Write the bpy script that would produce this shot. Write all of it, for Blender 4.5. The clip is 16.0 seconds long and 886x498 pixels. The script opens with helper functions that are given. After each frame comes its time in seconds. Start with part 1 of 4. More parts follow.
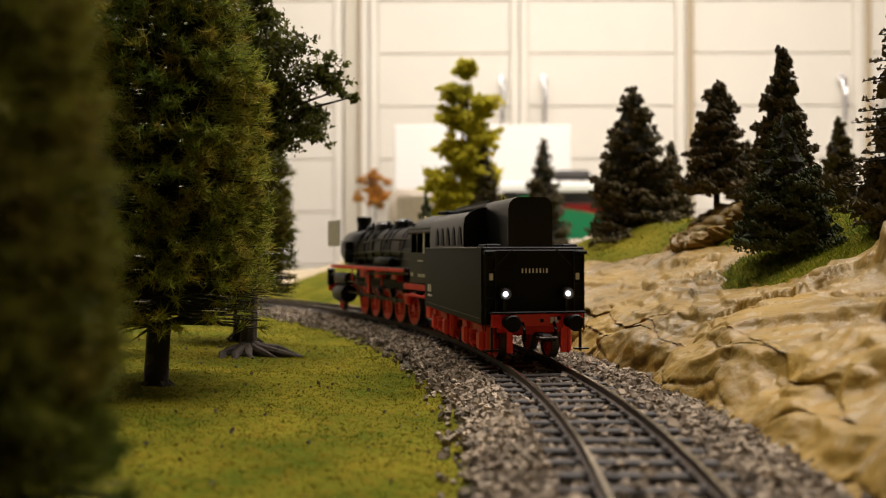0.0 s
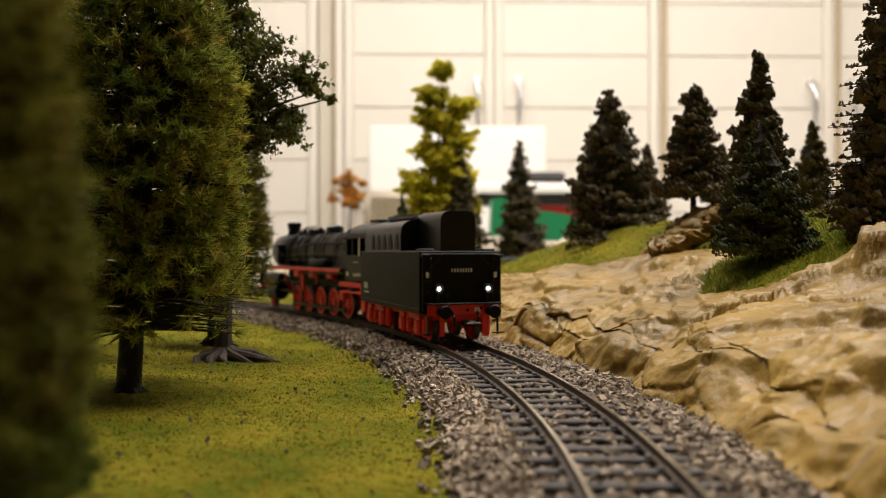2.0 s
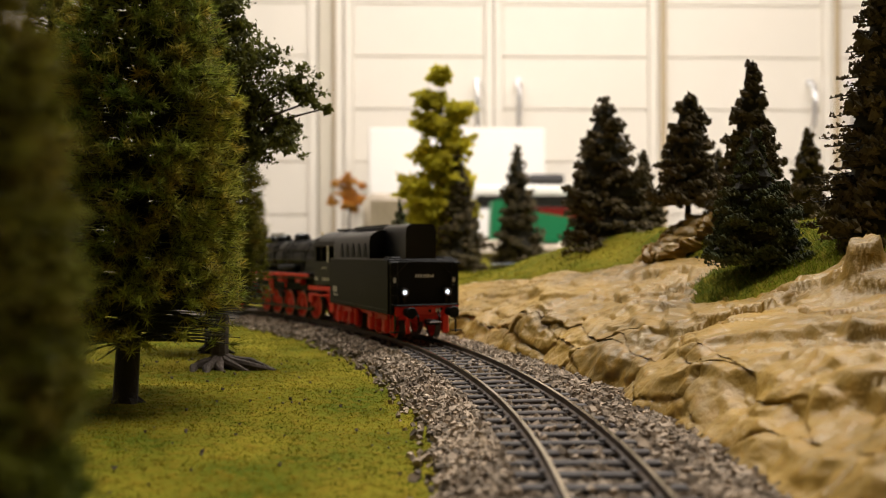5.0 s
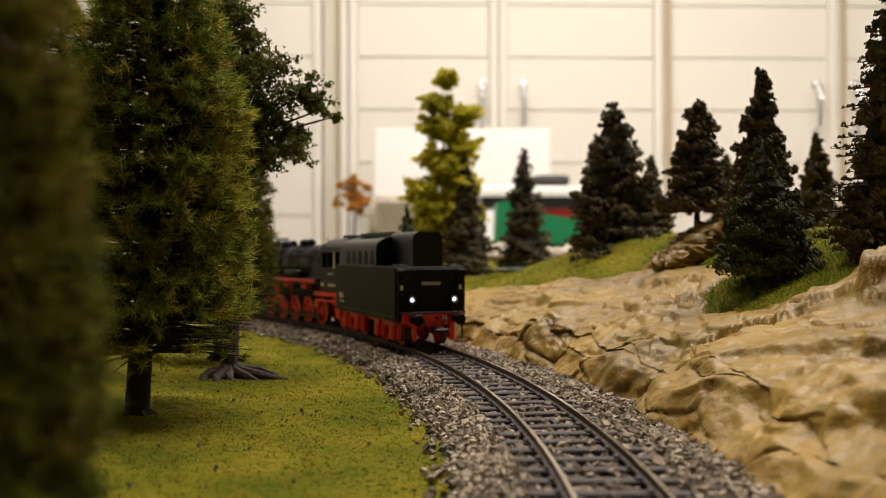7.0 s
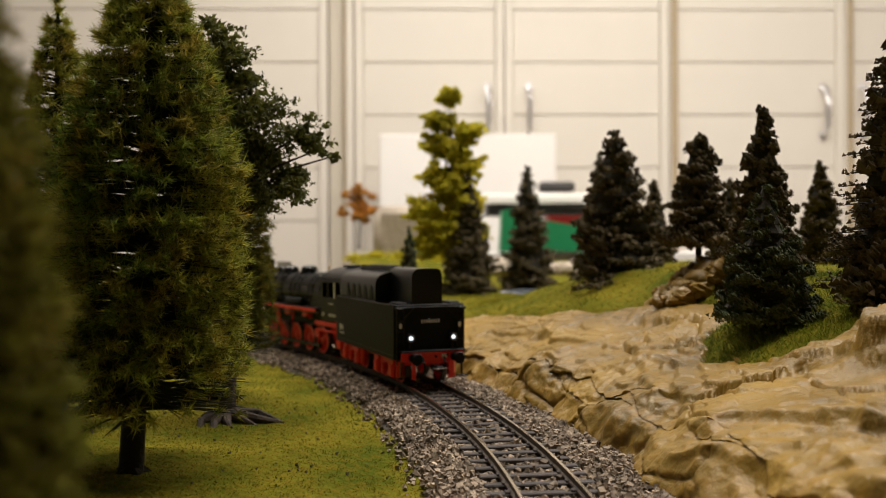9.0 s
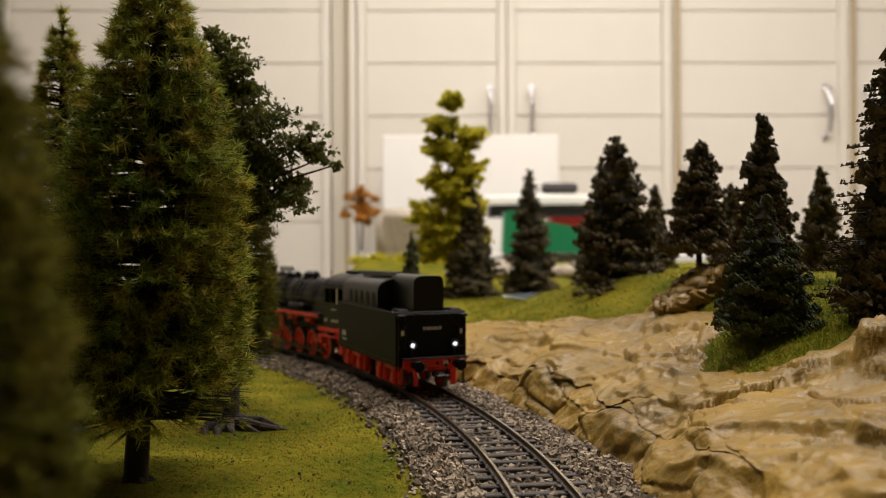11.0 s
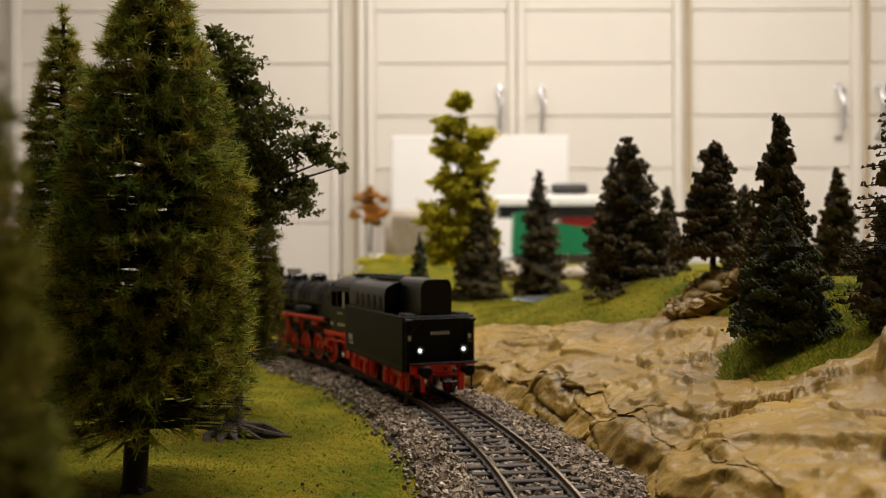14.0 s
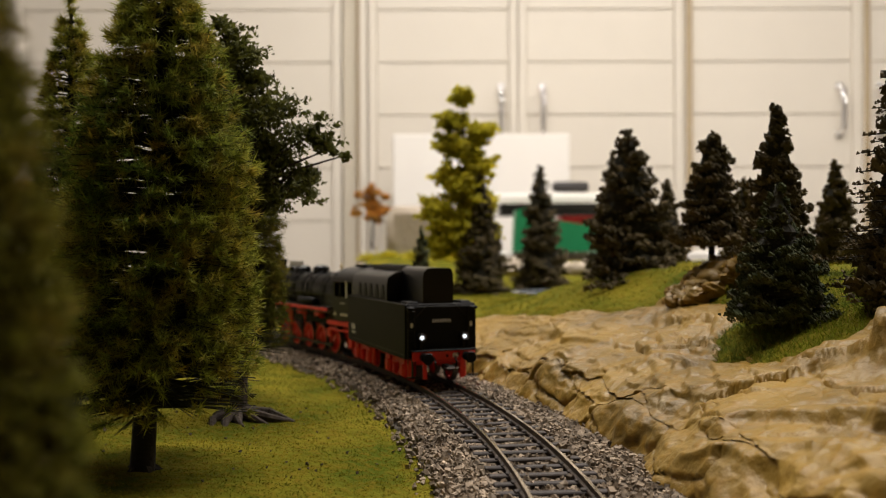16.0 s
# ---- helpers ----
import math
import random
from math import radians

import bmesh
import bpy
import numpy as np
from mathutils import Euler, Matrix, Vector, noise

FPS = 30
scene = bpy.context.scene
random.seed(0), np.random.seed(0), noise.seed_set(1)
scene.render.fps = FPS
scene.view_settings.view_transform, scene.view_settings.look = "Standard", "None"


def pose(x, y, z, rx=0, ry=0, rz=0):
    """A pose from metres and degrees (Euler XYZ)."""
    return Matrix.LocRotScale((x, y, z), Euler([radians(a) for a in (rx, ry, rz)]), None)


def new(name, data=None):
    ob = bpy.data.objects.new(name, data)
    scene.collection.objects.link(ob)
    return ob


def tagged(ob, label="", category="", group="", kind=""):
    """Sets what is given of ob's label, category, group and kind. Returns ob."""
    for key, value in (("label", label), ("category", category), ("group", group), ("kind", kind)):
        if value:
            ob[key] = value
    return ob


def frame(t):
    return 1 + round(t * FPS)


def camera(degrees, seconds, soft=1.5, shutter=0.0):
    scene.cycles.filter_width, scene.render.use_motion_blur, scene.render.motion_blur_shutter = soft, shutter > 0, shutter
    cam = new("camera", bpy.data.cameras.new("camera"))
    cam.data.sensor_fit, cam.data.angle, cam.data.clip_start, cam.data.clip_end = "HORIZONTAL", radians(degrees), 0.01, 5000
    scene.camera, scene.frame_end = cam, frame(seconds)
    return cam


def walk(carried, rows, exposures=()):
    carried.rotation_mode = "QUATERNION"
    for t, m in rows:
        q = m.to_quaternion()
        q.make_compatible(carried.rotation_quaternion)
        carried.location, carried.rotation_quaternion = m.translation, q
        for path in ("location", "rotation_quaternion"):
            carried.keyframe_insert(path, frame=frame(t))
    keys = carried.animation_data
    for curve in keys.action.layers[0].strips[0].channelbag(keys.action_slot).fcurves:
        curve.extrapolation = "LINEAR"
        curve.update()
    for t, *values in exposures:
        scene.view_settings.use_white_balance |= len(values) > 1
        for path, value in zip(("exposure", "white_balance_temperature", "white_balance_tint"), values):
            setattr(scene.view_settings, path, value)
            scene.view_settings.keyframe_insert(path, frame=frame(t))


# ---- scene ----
cam = camera(55.0, 16.0, soft=1.05)
ROWS = [
    (0.0, 0.00119, 0.00274, 0.03465, -0.052, 0.065, 0.122),
    (0.5, -0.00031, -0.00024, 0.03467, -0.556, 0.086, 0.125),
    (1.0, -0.00304, 0.00134, 0.03619, -1.040, 0.104, 0.126),
    (1.5, -0.00118, 0.00329, 0.03476, -1.504, 0.106, 0.077),
    (2.0, -0.00016, 0.00533, 0.03565, -1.775, 0.121, 0.062),
    (2.5, 0.00088, 0.00196, 0.03552, -1.803, 0.129, 0.054),
    (3.0, 0.00107, 0.00193, 0.03604, -1.807, 0.136, 0.062),
    (3.5, 0.00140, 0.00367, 0.03706, -1.794, 0.147, 0.062),
    (4.0, 0.00168, 0.00350, 0.03777, -1.784, 0.161, 0.065),
    (6.5, 0.00195, 0.00187, 0.04078, -1.560, 0.157, 0.115),
    (7, -0.00030, 0.00297, 0.04252, -1.466, 0.133, 0.107),
    (7.5, -0.00169, 0.00918, 0.04769, -1.363, 0.142, 0.122),
    (8, 0.00014, 0.01302, 0.05097, -1.241, 0.138, 0.178),
    (8.5, 0.00293, 0.00631, 0.05256, -1.112, 0.141, 0.165),
    (9, 0.00327, 0.00482, 0.05912, -0.987, 0.115, 0.194),
    (11.5, 0.00408, 0.00206, 0.06256, -0.701, 0.101, 0.229),
    (12.0, 0.00484, 0.00479, 0.06265, -0.568, 0.126, 0.218),
    (12.5, 0.00643, 0.00711, 0.06358, -0.464, 0.104, 0.240),
    (13.0, 0.00605, 0.00956, 0.06577, -0.344, 0.093, 0.221),
    (13.5, 0.00319, 0.01307, 0.06865, -0.274, 0.109, 0.226),
    (14.0, 0.00469, 0.00997, 0.06372, -0.139, 0.132, 0.205),
    (14.5, 0.00322, 0.00582, 0.06077, -0.291, 0.123, 0.206),
    (15.0, 0.00270, 0.00206, 0.05859, -0.242, 0.128, 0.226),
    (15.5, 0.00411, 0.00260, 0.05798, -0.153, 0.153, 0.190),
    (16.0, 0.00441, 0.00517, 0.05869, -0.058, 0.137, 0.198),
]
walk(cam, [(t, pose(x, y, z, 90 + pitch, roll, yaw)) for t, x, y, z, yaw, pitch, roll in ROWS],
     exposures=[(0.0, -0.05), (2.0, 0.04), (4.0, 0.02), (7.5, -0.12), (9.0, -0.25), (11.5, -0.32), (16.0, -0.32)])
# a small close-up lens, sharp at the train
cam.data.dof.use_dof = True
cam.data.dof.focus_distance = 0.265
cam.data.dof.aperture_fstop = 16.0

# ---- light: warm ceiling lamps of the room, assumed out of view ----
world = bpy.data.worlds.new("room_air")
scene.world = world
world.use_nodes = True
world.node_tree.nodes["Background"].inputs[0].default_value = (1.0, 0.9, 0.74, 1)
world.node_tree.nodes["Background"].inputs[1].default_value = 0.02


def ceiling_lamp(x, y, sx, sy, power):
    data = bpy.data.lights.new("ceiling_lamp", "AREA")
    data.shape, data.size, data.size_y, data.energy, data.color = "RECTANGLE", sx, sy, power, (1.0, 0.915, 0.845)
    lamp = new("ceiling_lamp", data)
    lamp.matrix_basis = pose(x, y, 1.56)
    return lamp


ceiling_lamp(0.4, 1.45, 2.8, 0.25, 60)
# second unseen lamp, added to brighten the layout
ceiling_lamp(0.30, 0.52, 1.5, 0.25, 34)

# ---- materials ----
def material(name, colour, rough=0.6, metal=0.0, vary=0.25, scale=400.0, bump=0.0, second=None, fine=None, emit=None, island=0.0, each=0.0, shine=0.5, thin=0.0, spots=None):
    """A surface with colour varying at two scales, and relief."""
    m = bpy.data.materials.new(name)
    m.use_nodes = True
    nt = m.node_tree
    b = nt.nodes["Principled BSDF"]
    b.inputs["Roughness"].default_value, b.inputs["Metallic"].default_value = rough, metal
    b.inputs["Specular IOR Level"].default_value = shine
    co = nt.nodes.new("ShaderNodeTexCoord")
    big = nt.nodes.new("ShaderNodeTexNoise")
    big.inputs["Scale"].default_value, big.inputs["Detail"].default_value = scale * 0.12, 5
    small = nt.nodes.new("ShaderNodeTexNoise")
    small.inputs["Scale"].default_value, small.inputs["Detail"].default_value = scale, 6
    for n in (big, small):
        nt.links.new(co.outputs["Object"], n.inputs["Vector"])
    ramp = nt.nodes.new("ShaderNodeValToRGB")
    ramp.color_ramp.elements[0].position, ramp.color_ramp.elements[1].position = 0.35, 0.65
    other = second or tuple(c * (1 - vary) for c in colour)
    ramp.color_ramp.elements[0].color, ramp.color_ramp.elements[1].color = (*other, 1), (*colour, 1)
    nt.links.new(big.outputs["Fac"], ramp.inputs["Fac"])
    mix = nt.nodes.new("ShaderNodeMix")
    mix.data_type, mix.blend_type = "RGBA", "MIX"
    deep = fine or tuple(c * (1 - vary) for c in colour)
    mix.inputs["B"].default_value = (*deep, 1)
    r2 = nt.nodes.new("ShaderNodeMapRange")
    r2.inputs["From Min"].default_value, r2.inputs["From Max"].default_value = 0.45, 0.72
    r2.inputs["To Max"].default_value = 0.8
    nt.links.new(small.outputs["Fac"], r2.inputs["Value"])
    nt.links.new(r2.outputs["Result"], mix.inputs["Factor"])
    nt.links.new(ramp.outputs["Color"], mix.inputs["A"])
    last = mix.outputs["Result"]
    if spots:
        worn = nt.nodes.new("ShaderNodeTexNoise")
        worn.inputs["Scale"].default_value, worn.inputs["Detail"].default_value = spots[1], 7
        nt.links.new(co.outputs["Object"], worn.inputs["Vector"])
        edge = nt.nodes.new("ShaderNodeMapRange")
        edge.inputs["From Min"].default_value, edge.inputs["From Max"].default_value = spots[2], spots[2] + 0.05
        edge.inputs["To Max"].default_value = 0.85
        nt.links.new(worn.outputs["Fac"], edge.inputs["Value"])
        over = nt.nodes.new("ShaderNodeMix")
        over.data_type = "RGBA"
        over.inputs["B"].default_value = (*spots[0], 1)
        nt.links.new(edge.outputs["Result"], over.inputs["Factor"])
        nt.links.new(last, over.inputs["A"])
        last = over.outputs["Result"]
    for amount, node, out in ((island, "ShaderNodeNewGeometry", "Random Per Island"), (each, "ShaderNodeObjectInfo", "Random")):
        if amount:
            src = nt.nodes.new(node)
            rng = nt.nodes.new("ShaderNodeMapRange")
            rng.inputs["To Min"].default_value, rng.inputs["To Max"].default_value = 1 - amount, 1 + amount
            nt.links.new(src.outputs[out], rng.inputs["Value"])
            hsv = nt.nodes.new("ShaderNodeHueSaturation")
            nt.links.new(rng.outputs["Result"], hsv.inputs["Value"])
            nt.links.new(last, hsv.inputs["Color"])
            last = hsv.outputs["Color"]
    nt.links.new(last, b.inputs["Base Color"])
    if bump:
        bp = nt.nodes.new("ShaderNodeBump")
        bp.inputs["Strength"].default_value, bp.inputs["Distance"].default_value = bump, 0.6 / scale
        nt.links.new(small.outputs["Fac"], bp.inputs["Height"])
        nt.links.new(bp.outputs["Normal"], b.inputs["Normal"])
    if thin:
        glow = nt.nodes.new("ShaderNodeBsdfTranslucent")
        blend = nt.nodes.new("ShaderNodeMixShader")
        blend.inputs["Fac"].default_value = thin
        nt.links.new(last, glow.inputs["Color"])
        nt.links.new(b.outputs["BSDF"], blend.inputs[1])
        nt.links.new(glow.outputs["BSDF"], blend.inputs[2])
        nt.links.new(blend.outputs["Shader"], nt.nodes["Material Output"].inputs["Surface"])
    if emit:
        b.inputs["Emission Color"].default_value, b.inputs["Emission Strength"].default_value = (*emit[0], 1), emit[1]
    return m


M = dict(
    black=material("black_paint", (0.005, 0.005, 0.0055), 0.34, vary=0.35, scale=900, bump=0.04, shine=0.24),
    black_matt=material("matt_black_paint", (0.005, 0.005, 0.005), 0.5, vary=0.4, scale=900, bump=0.06, shine=0.13),
    red=material("red_paint", (0.92, 0.026, 0.016), 0.45, vary=0.25, scale=900, bump=0.05),
    steel=material("dull_steel", (0.11, 0.09, 0.08), 0.5, 0.7, vary=0.4, scale=900),
    white=material("white_print", (0.75, 0.73, 0.68), 0.5, vary=0.1),
    glow=material("lamp_glow", (0.9, 0.9, 0.9), 0.2, emit=((0.86, 0.93, 1.0), 1.9)),
    brass=material("brass", (0.6, 0.45, 0.2), 0.3, 1.0),
    rail_side=material("rusty_rail", (0.075, 0.048, 0.030), 0.6, 0.2, vary=0.4, scale=700, bump=0.1),
    rail_head=material("polished_rail", (0.62, 0.53, 0.40), 0.22, 0.95, vary=0.35, scale=500),
    sleeper=material("dark_sleeper", (0.030, 0.020, 0.015), 0.65, vary=0.4, scale=1200, bump=0.3, each=0.3),
    stone=material("grey_ballast", (0.48, 0.39, 0.29), 0.8, vary=0.5, scale=900, bump=0.4, second=(0.27, 0.21, 0.15), island=0.6, each=0.5, shine=0.2),
    ballast_bed=material("ballast_bed", (0.10, 0.082, 0.062), 0.9, vary=0.6, scale=900, bump=0.8),
    turf=material("green_turf", (0.165, 0.145, 0.012), 0.95, vary=0.4, scale=330, bump=0.9, second=(0.060, 0.080, 0.005), fine=(0.15, 0.10, 0.008), shine=0.05),
    blade=material("grass_fibre", (0.205, 0.180, 0.014), 0.9, vary=0.3, scale=250, second=(0.068, 0.095, 0.006), fine=(0.20, 0.13, 0.012), island=0.6, thin=0.35, shine=0.08),
    tuft=material("tuft_fibre", (0.19, 0.23, 0.02), 0.9, vary=0.4, scale=150, second=(0.05, 0.09, 0.03), fine=(0.24, 0.21, 0.02), island=0.5, thin=0.35, shine=0.08),
    rock=material("plaster_rock", (0.315, 0.198, 0.036), 0.42, vary=0.4, scale=230, bump=0.45, second=(0.145, 0.093, 0.020), fine=(0.29, 0.163, 0.020), shine=0.28, spots=((0.60, 0.51, 0.34), 48.0, 0.69)),
    sand=material("sandy_ground", (0.45, 0.36, 0.23), 0.9, vary=0.3, scale=200, bump=0.4),
    chalk=material("pale_plaster", (0.60, 0.52, 0.38), 0.7, vary=0.25, scale=500, bump=0.4),
    needle=material("green_needles", (0.37, 0.375, 0.050), 0.75, vary=0.4, scale=120, second=(0.125, 0.185, 0.028), fine=(0.39, 0.255, 0.042), island=0.7, thin=0.3, shine=0.2),
    # darker copy of the needles; the near conifer's shade is put into its colour
    needle_dark=material("dark_shaded_needles", (0.19, 0.168, 0.024), 0.85, vary=0.4, scale=90, second=(0.070, 0.098, 0.014), fine=(0.18, 0.115, 0.020), island=0.5, thin=0.2, shine=0.1),
    needle_core=material("dark_twigs", (0.020, 0.022, 0.010), 0.9, vary=0.5, scale=600, bump=0.5),
    fir=material("dark_fir_crumbs", (0.13, 0.108, 0.062), 0.95, vary=0.35, scale=150, fine=(0.13, 0.095, 0.052), island=0.5, shine=0.15),
    fir_core=material("fir_inner_shade", (0.028, 0.026, 0.015), 0.95, vary=0.4, scale=500, bump=0.6),
    fir_blue=material("bluish_fir_crumbs", (0.082, 0.100, 0.050), 0.95, vary=0.35, scale=150, fine=(0.085, 0.075, 0.035), island=0.5, shine=0.15),
    leaf=material("dark_leaves", (0.135, 0.145, 0.028), 0.8, vary=0.4, scale=120, island=0.5, thin=0.25),
    leaf_yellow=material("yellow_leaves", (0.74, 0.65, 0.05), 0.85, vary=0.3, scale=90, second=(0.46, 0.43, 0.03), island=0.35, thin=0.45),
    leaf_brown=material("autumn_leaves", (0.68, 0.33, 0.06), 0.85, vary=0.3, scale=60, island=0.4, thin=0.3),
    bark=material("dark_bark", (0.018, 0.013, 0.010), 0.85, vary=0.5, scale=700, bump=0.7),
    bark_brown=material("brown_bark", (0.055, 0.038, 0.025), 0.85, vary=0.5, scale=500, bump=0.7),
    cream=material("cream_cabinet_paint", (0.76, 0.715, 0.635), 0.45, vary=0.05, scale=8, bump=0.02),
    tan=material("tan_strip", (0.46, 0.37, 0.24), 0.7, vary=0.1, scale=8),
    joint=material("cabinet_joint", (0.62, 0.57, 0.47), 0.6, vary=0.08, scale=8),
    chrome=material("chrome", (0.85, 0.85, 0.87), 0.32, 1.0, vary=0.05),
    # pale grey stands for the bright wall mirrored in the deflector plates
    reflection_grey=material("reflection_grey", (0.62, 0.60, 0.56), 0.45, vary=0.2, scale=300),
    board=material("white_board", (0.88, 0.86, 0.82), 0.5, vary=0.04, scale=10),
    grey=material("grey_felt", (0.50, 0.43, 0.34), 0.9, vary=0.2, scale=60, bump=0.4),
    green_card=material("green_plastic", (0.01, 0.23, 0.085), 0.45, vary=0.15, scale=40),
    red_card=material("red_plastic", (0.40, 0.02, 0.015), 0.5, vary=0.2, scale=40),
    dark_card=material("dark_plastic", (0.02, 0.017, 0.016), 0.5, vary=0.3, scale=40),
    yellow_card=material("yellow_plastic", (0.6, 0.42, 0.04), 0.5, vary=0.15, scale=40),
    plaster=material("wall_plaster", (0.80, 0.75, 0.67), 0.9, vary=0.06, scale=6, bump=0.1),
    dim=material("low_bounce_brown", (0.09, 0.07, 0.055), 0.9, vary=0.1, scale=6),
    floor=material("pale_floor", (0.42, 0.36, 0.29), 0.6, vary=0.2, scale=10),
    wood=material("board_edge_wood", (0.30, 0.2, 0.11), 0.6, vary=0.3, scale=40),
    water=material("pond_resin", (0.16, 0.19, 0.22), 0.12, vary=0.2, scale=60),
)


# ---- mesh helpers ----
class Geo:
    def __init__(self):
        self.v, self.f = [], []

    def add(self, verts, faces):
        n = len(self.v)
        self.v.extend([tuple(p) for p in verts])
        self.f.extend([tuple(i + n for i in q) for q in faces])
        return self

    def move(self, m):
        self.v = [tuple(m @ Vector(p)) for p in self.v]
        return self


def box(sx, sy, sz, at=(0, 0, 0), bevel=0.0, g=None):
    """A chamfered box about its middle."""
    g = g or Geo()
    hx, hy, hz = sx / 2, sy / 2, sz / 2
    c = min(bevel or 0.06 * min(sx, sy, sz), 0.49 * min(sx, sy, sz))
    verts, index = [], {}
    for i in (-1, 1):
        for j in (-1, 1):
            for k in (-1, 1):
                for axis in range(3):
                    p = [i * (hx - (axis != 0) * c), j * (hy - (axis != 1) * c), k * (hz - (axis != 2) * c)]
                    index[i, j, k, axis] = len(verts)
                    verts.append([p[n] + at[n] for n in range(3)])
    faces = []
    for s in (-1, 1):
        faces.append([index[s, a, b, 0] for a, b in ((-1, -1), (1, -1), (1, 1), (-1, 1))][::s])
        faces.append([index[a, s, b, 1] for a, b in ((-1, -1), (-1, 1), (1, 1), (1, -1))][::s])
        faces.append([index[a, b, s, 2] for a, b in ((-1, -1), (1, -1), (1, 1), (-1, 1))][::s])
        for t in (-1, 1):
            faces.append([index[s, t, -1, 0], index[s, t, 1, 0], index[s, t, 1, 1], index[s, t, -1, 1]])
            faces.append([index[s, -1, t, 0], index[s, 1, t, 0], index[s, 1, t, 2], index[s, -1, t, 2]])
            faces.append([index[-1, s, t, 1], index[1, s, t, 1], index[1, s, t, 2], index[-1, s, t, 2]])
            for u in (-1, 1):
                faces.append([index[s, t, u, a] for a in range(3)])
    return g.add(verts, faces)


def lathe(profile, axis="z", n=20, at=(0, 0, 0), g=None, ring=False):
    """Turns (radius, height) pairs round an axis; closed at both ends, or into a ring."""
    g = g or Geo()
    verts, faces = [], []
    for r, h in profile:
        for k in range(n):
            a = 2 * math.pi * k / n
            p = (r * math.cos(a), r * math.sin(a), h)
            p = {"z": p, "y": (p[0], p[2], p[1]), "x": (p[2], p[0], p[1])}[axis]
            verts.append([p[i] + at[i] for i in range(3)])
    for j in range(len(profile) - 1):
        for k in range(n):
            faces.append((j * n + k, j * n + (k + 1) % n, (j + 1) * n + (k + 1) % n, (j + 1) * n + k))
    if ring:
        j = len(profile) - 1
        faces += [(j * n + k, j * n + (k + 1) % n, (k + 1) % n, k) for k in range(n)]
    else:
        faces.append(tuple(range(n)))
        faces.append(tuple((len(profile) - 1) * n + k for k in range(n)))
    return g.add(verts, faces)


def tube(points, radii, n=6, g=None):
    """A tapered tube along points."""
    g = g or Geo()
    points = [Vector(p) for p in points]
    if not isinstance(radii, (list, tuple)):
        radii = [radii] * len(points)
    verts, faces = [], []
    for i, p in enumerate(points):
        way = (points[min(i + 1, len(points) - 1)] - points[max(i - 1, 0)]).normalized()
        side = way.cross(Vector((0.13, 0.21, 1.0)))
        side = side.normalized() if side.length > 1e-4 else Vector((1, 0, 0))
        up = side.cross(way)
        for k in range(n):
            a = 2 * math.pi * k / n
            verts.append(p + (side * math.cos(a) + up * math.sin(a)) * radii[i])
    for i in range(len(points) - 1):
        for k in range(n):
            faces.append((i * n + k, i * n + (k + 1) % n, (i + 1) * n + (k + 1) % n, (i + 1) * n + k))
    faces.append(tuple(range(n)))
    faces.append(tuple((len(points) - 1) * n + k for k in range(n)))
    return g.add(verts, faces)


def extrude(outline, y0, y1, g=None):
    """An (x, z) outline drawn out along y."""
    g = g or Geo()
    n = len(outline)
    verts = [(x, y0, z) for x, z in outline] + [(x, y1, z) for x, z in outline]
    faces = [(i, (i + 1) % n, n + (i + 1) % n, n + i) for i in range(n)] + [tuple(range(n)), tuple(range(n, 2 * n))]
    return g.add(verts, faces)


def mesh_of(name, g, mat, smooth=False, sharp=38):
    me = bpy.data.meshes.new(name)
    if isinstance(g, Geo):
        me.from_pydata(g.v, [], g.f)
    else:
        me.from_pydata(g[0].tolist(), [], g[1].tolist())
    bm = bmesh.new()
    bm.from_mesh(me)
    if len(me.polygons) < 20000:
        bmesh.ops.recalc_face_normals(bm, faces=bm.faces)
    bm.to_mesh(me)
    bm.free()
    me.materials.append(M[mat])
    if smooth:
        me.polygons.foreach_set("use_smooth", [True] * len(me.polygons))
        me.set_sharp_from_angle(angle=radians(sharp))
    return me


def part(name, g, mat, parent, label="", smooth=False, kind=""):
    ob = new(name, mesh_of(name, g, mat, smooth))
    ob.parent = parent
    if kind:
        ob["kind"] = kind
    if label:
        ob["label"] = label
    return ob


def thing(name, label, category, group="", kind="", m=None):
    ob = tagged(new(name), label, category, group, kind)
    ob.empty_display_size = 0.01
    if m is not None:
        ob.matrix_basis = m
    return ob


def solid(name, g, mat, label="", category="", group="", kind="", smooth=False, m=None):
    ob = tagged(new(name, mesh_of(name, g, mat, smooth)), label, category, group, kind)
    if m is not None:
        ob.matrix_basis = m
    return ob


# ---- plan: the track is one arc, and all heights hang on the distance from it ----
CX, CY, R0 = -0.66, 0.17, 0.695
GAUGE = 0.0171


def on_track(phi, d=0.0):
    a = radians(phi)
    return CX + (R0 + d) * math.cos(a), CY + (R0 + d) * math.sin(a)


def from_track(x, y):
    return math.hypot(x - CX, y - CY) - R0, math.degrees(math.atan2(y - CY, x - CX))


D_KNOTS = [-2.0, -0.30, -0.12, -0.046, -0.0275, -0.017, 0.018, 0.031, 0.035, 0.040, 0.050, 0.060, 0.080, 0.094, 0.117, 0.128, 0.16, 0.30, 2.0]
Z_KNOTS = [0.0, -0.003, -0.0045, -0.0082, -0.0082, -0.0033, -0.0033, -0.0045, -0.002, 0.0055, 0.0120, 0.0170, 0.0245, 0.0305, 0.0405, 0.0475, 0.052, 0.046, 0.03]


def ease(a, b, v):
    v = min(max((v - a) / (b - a), 0.0), 1.0)
    return v * v * (3 - 2 * v)


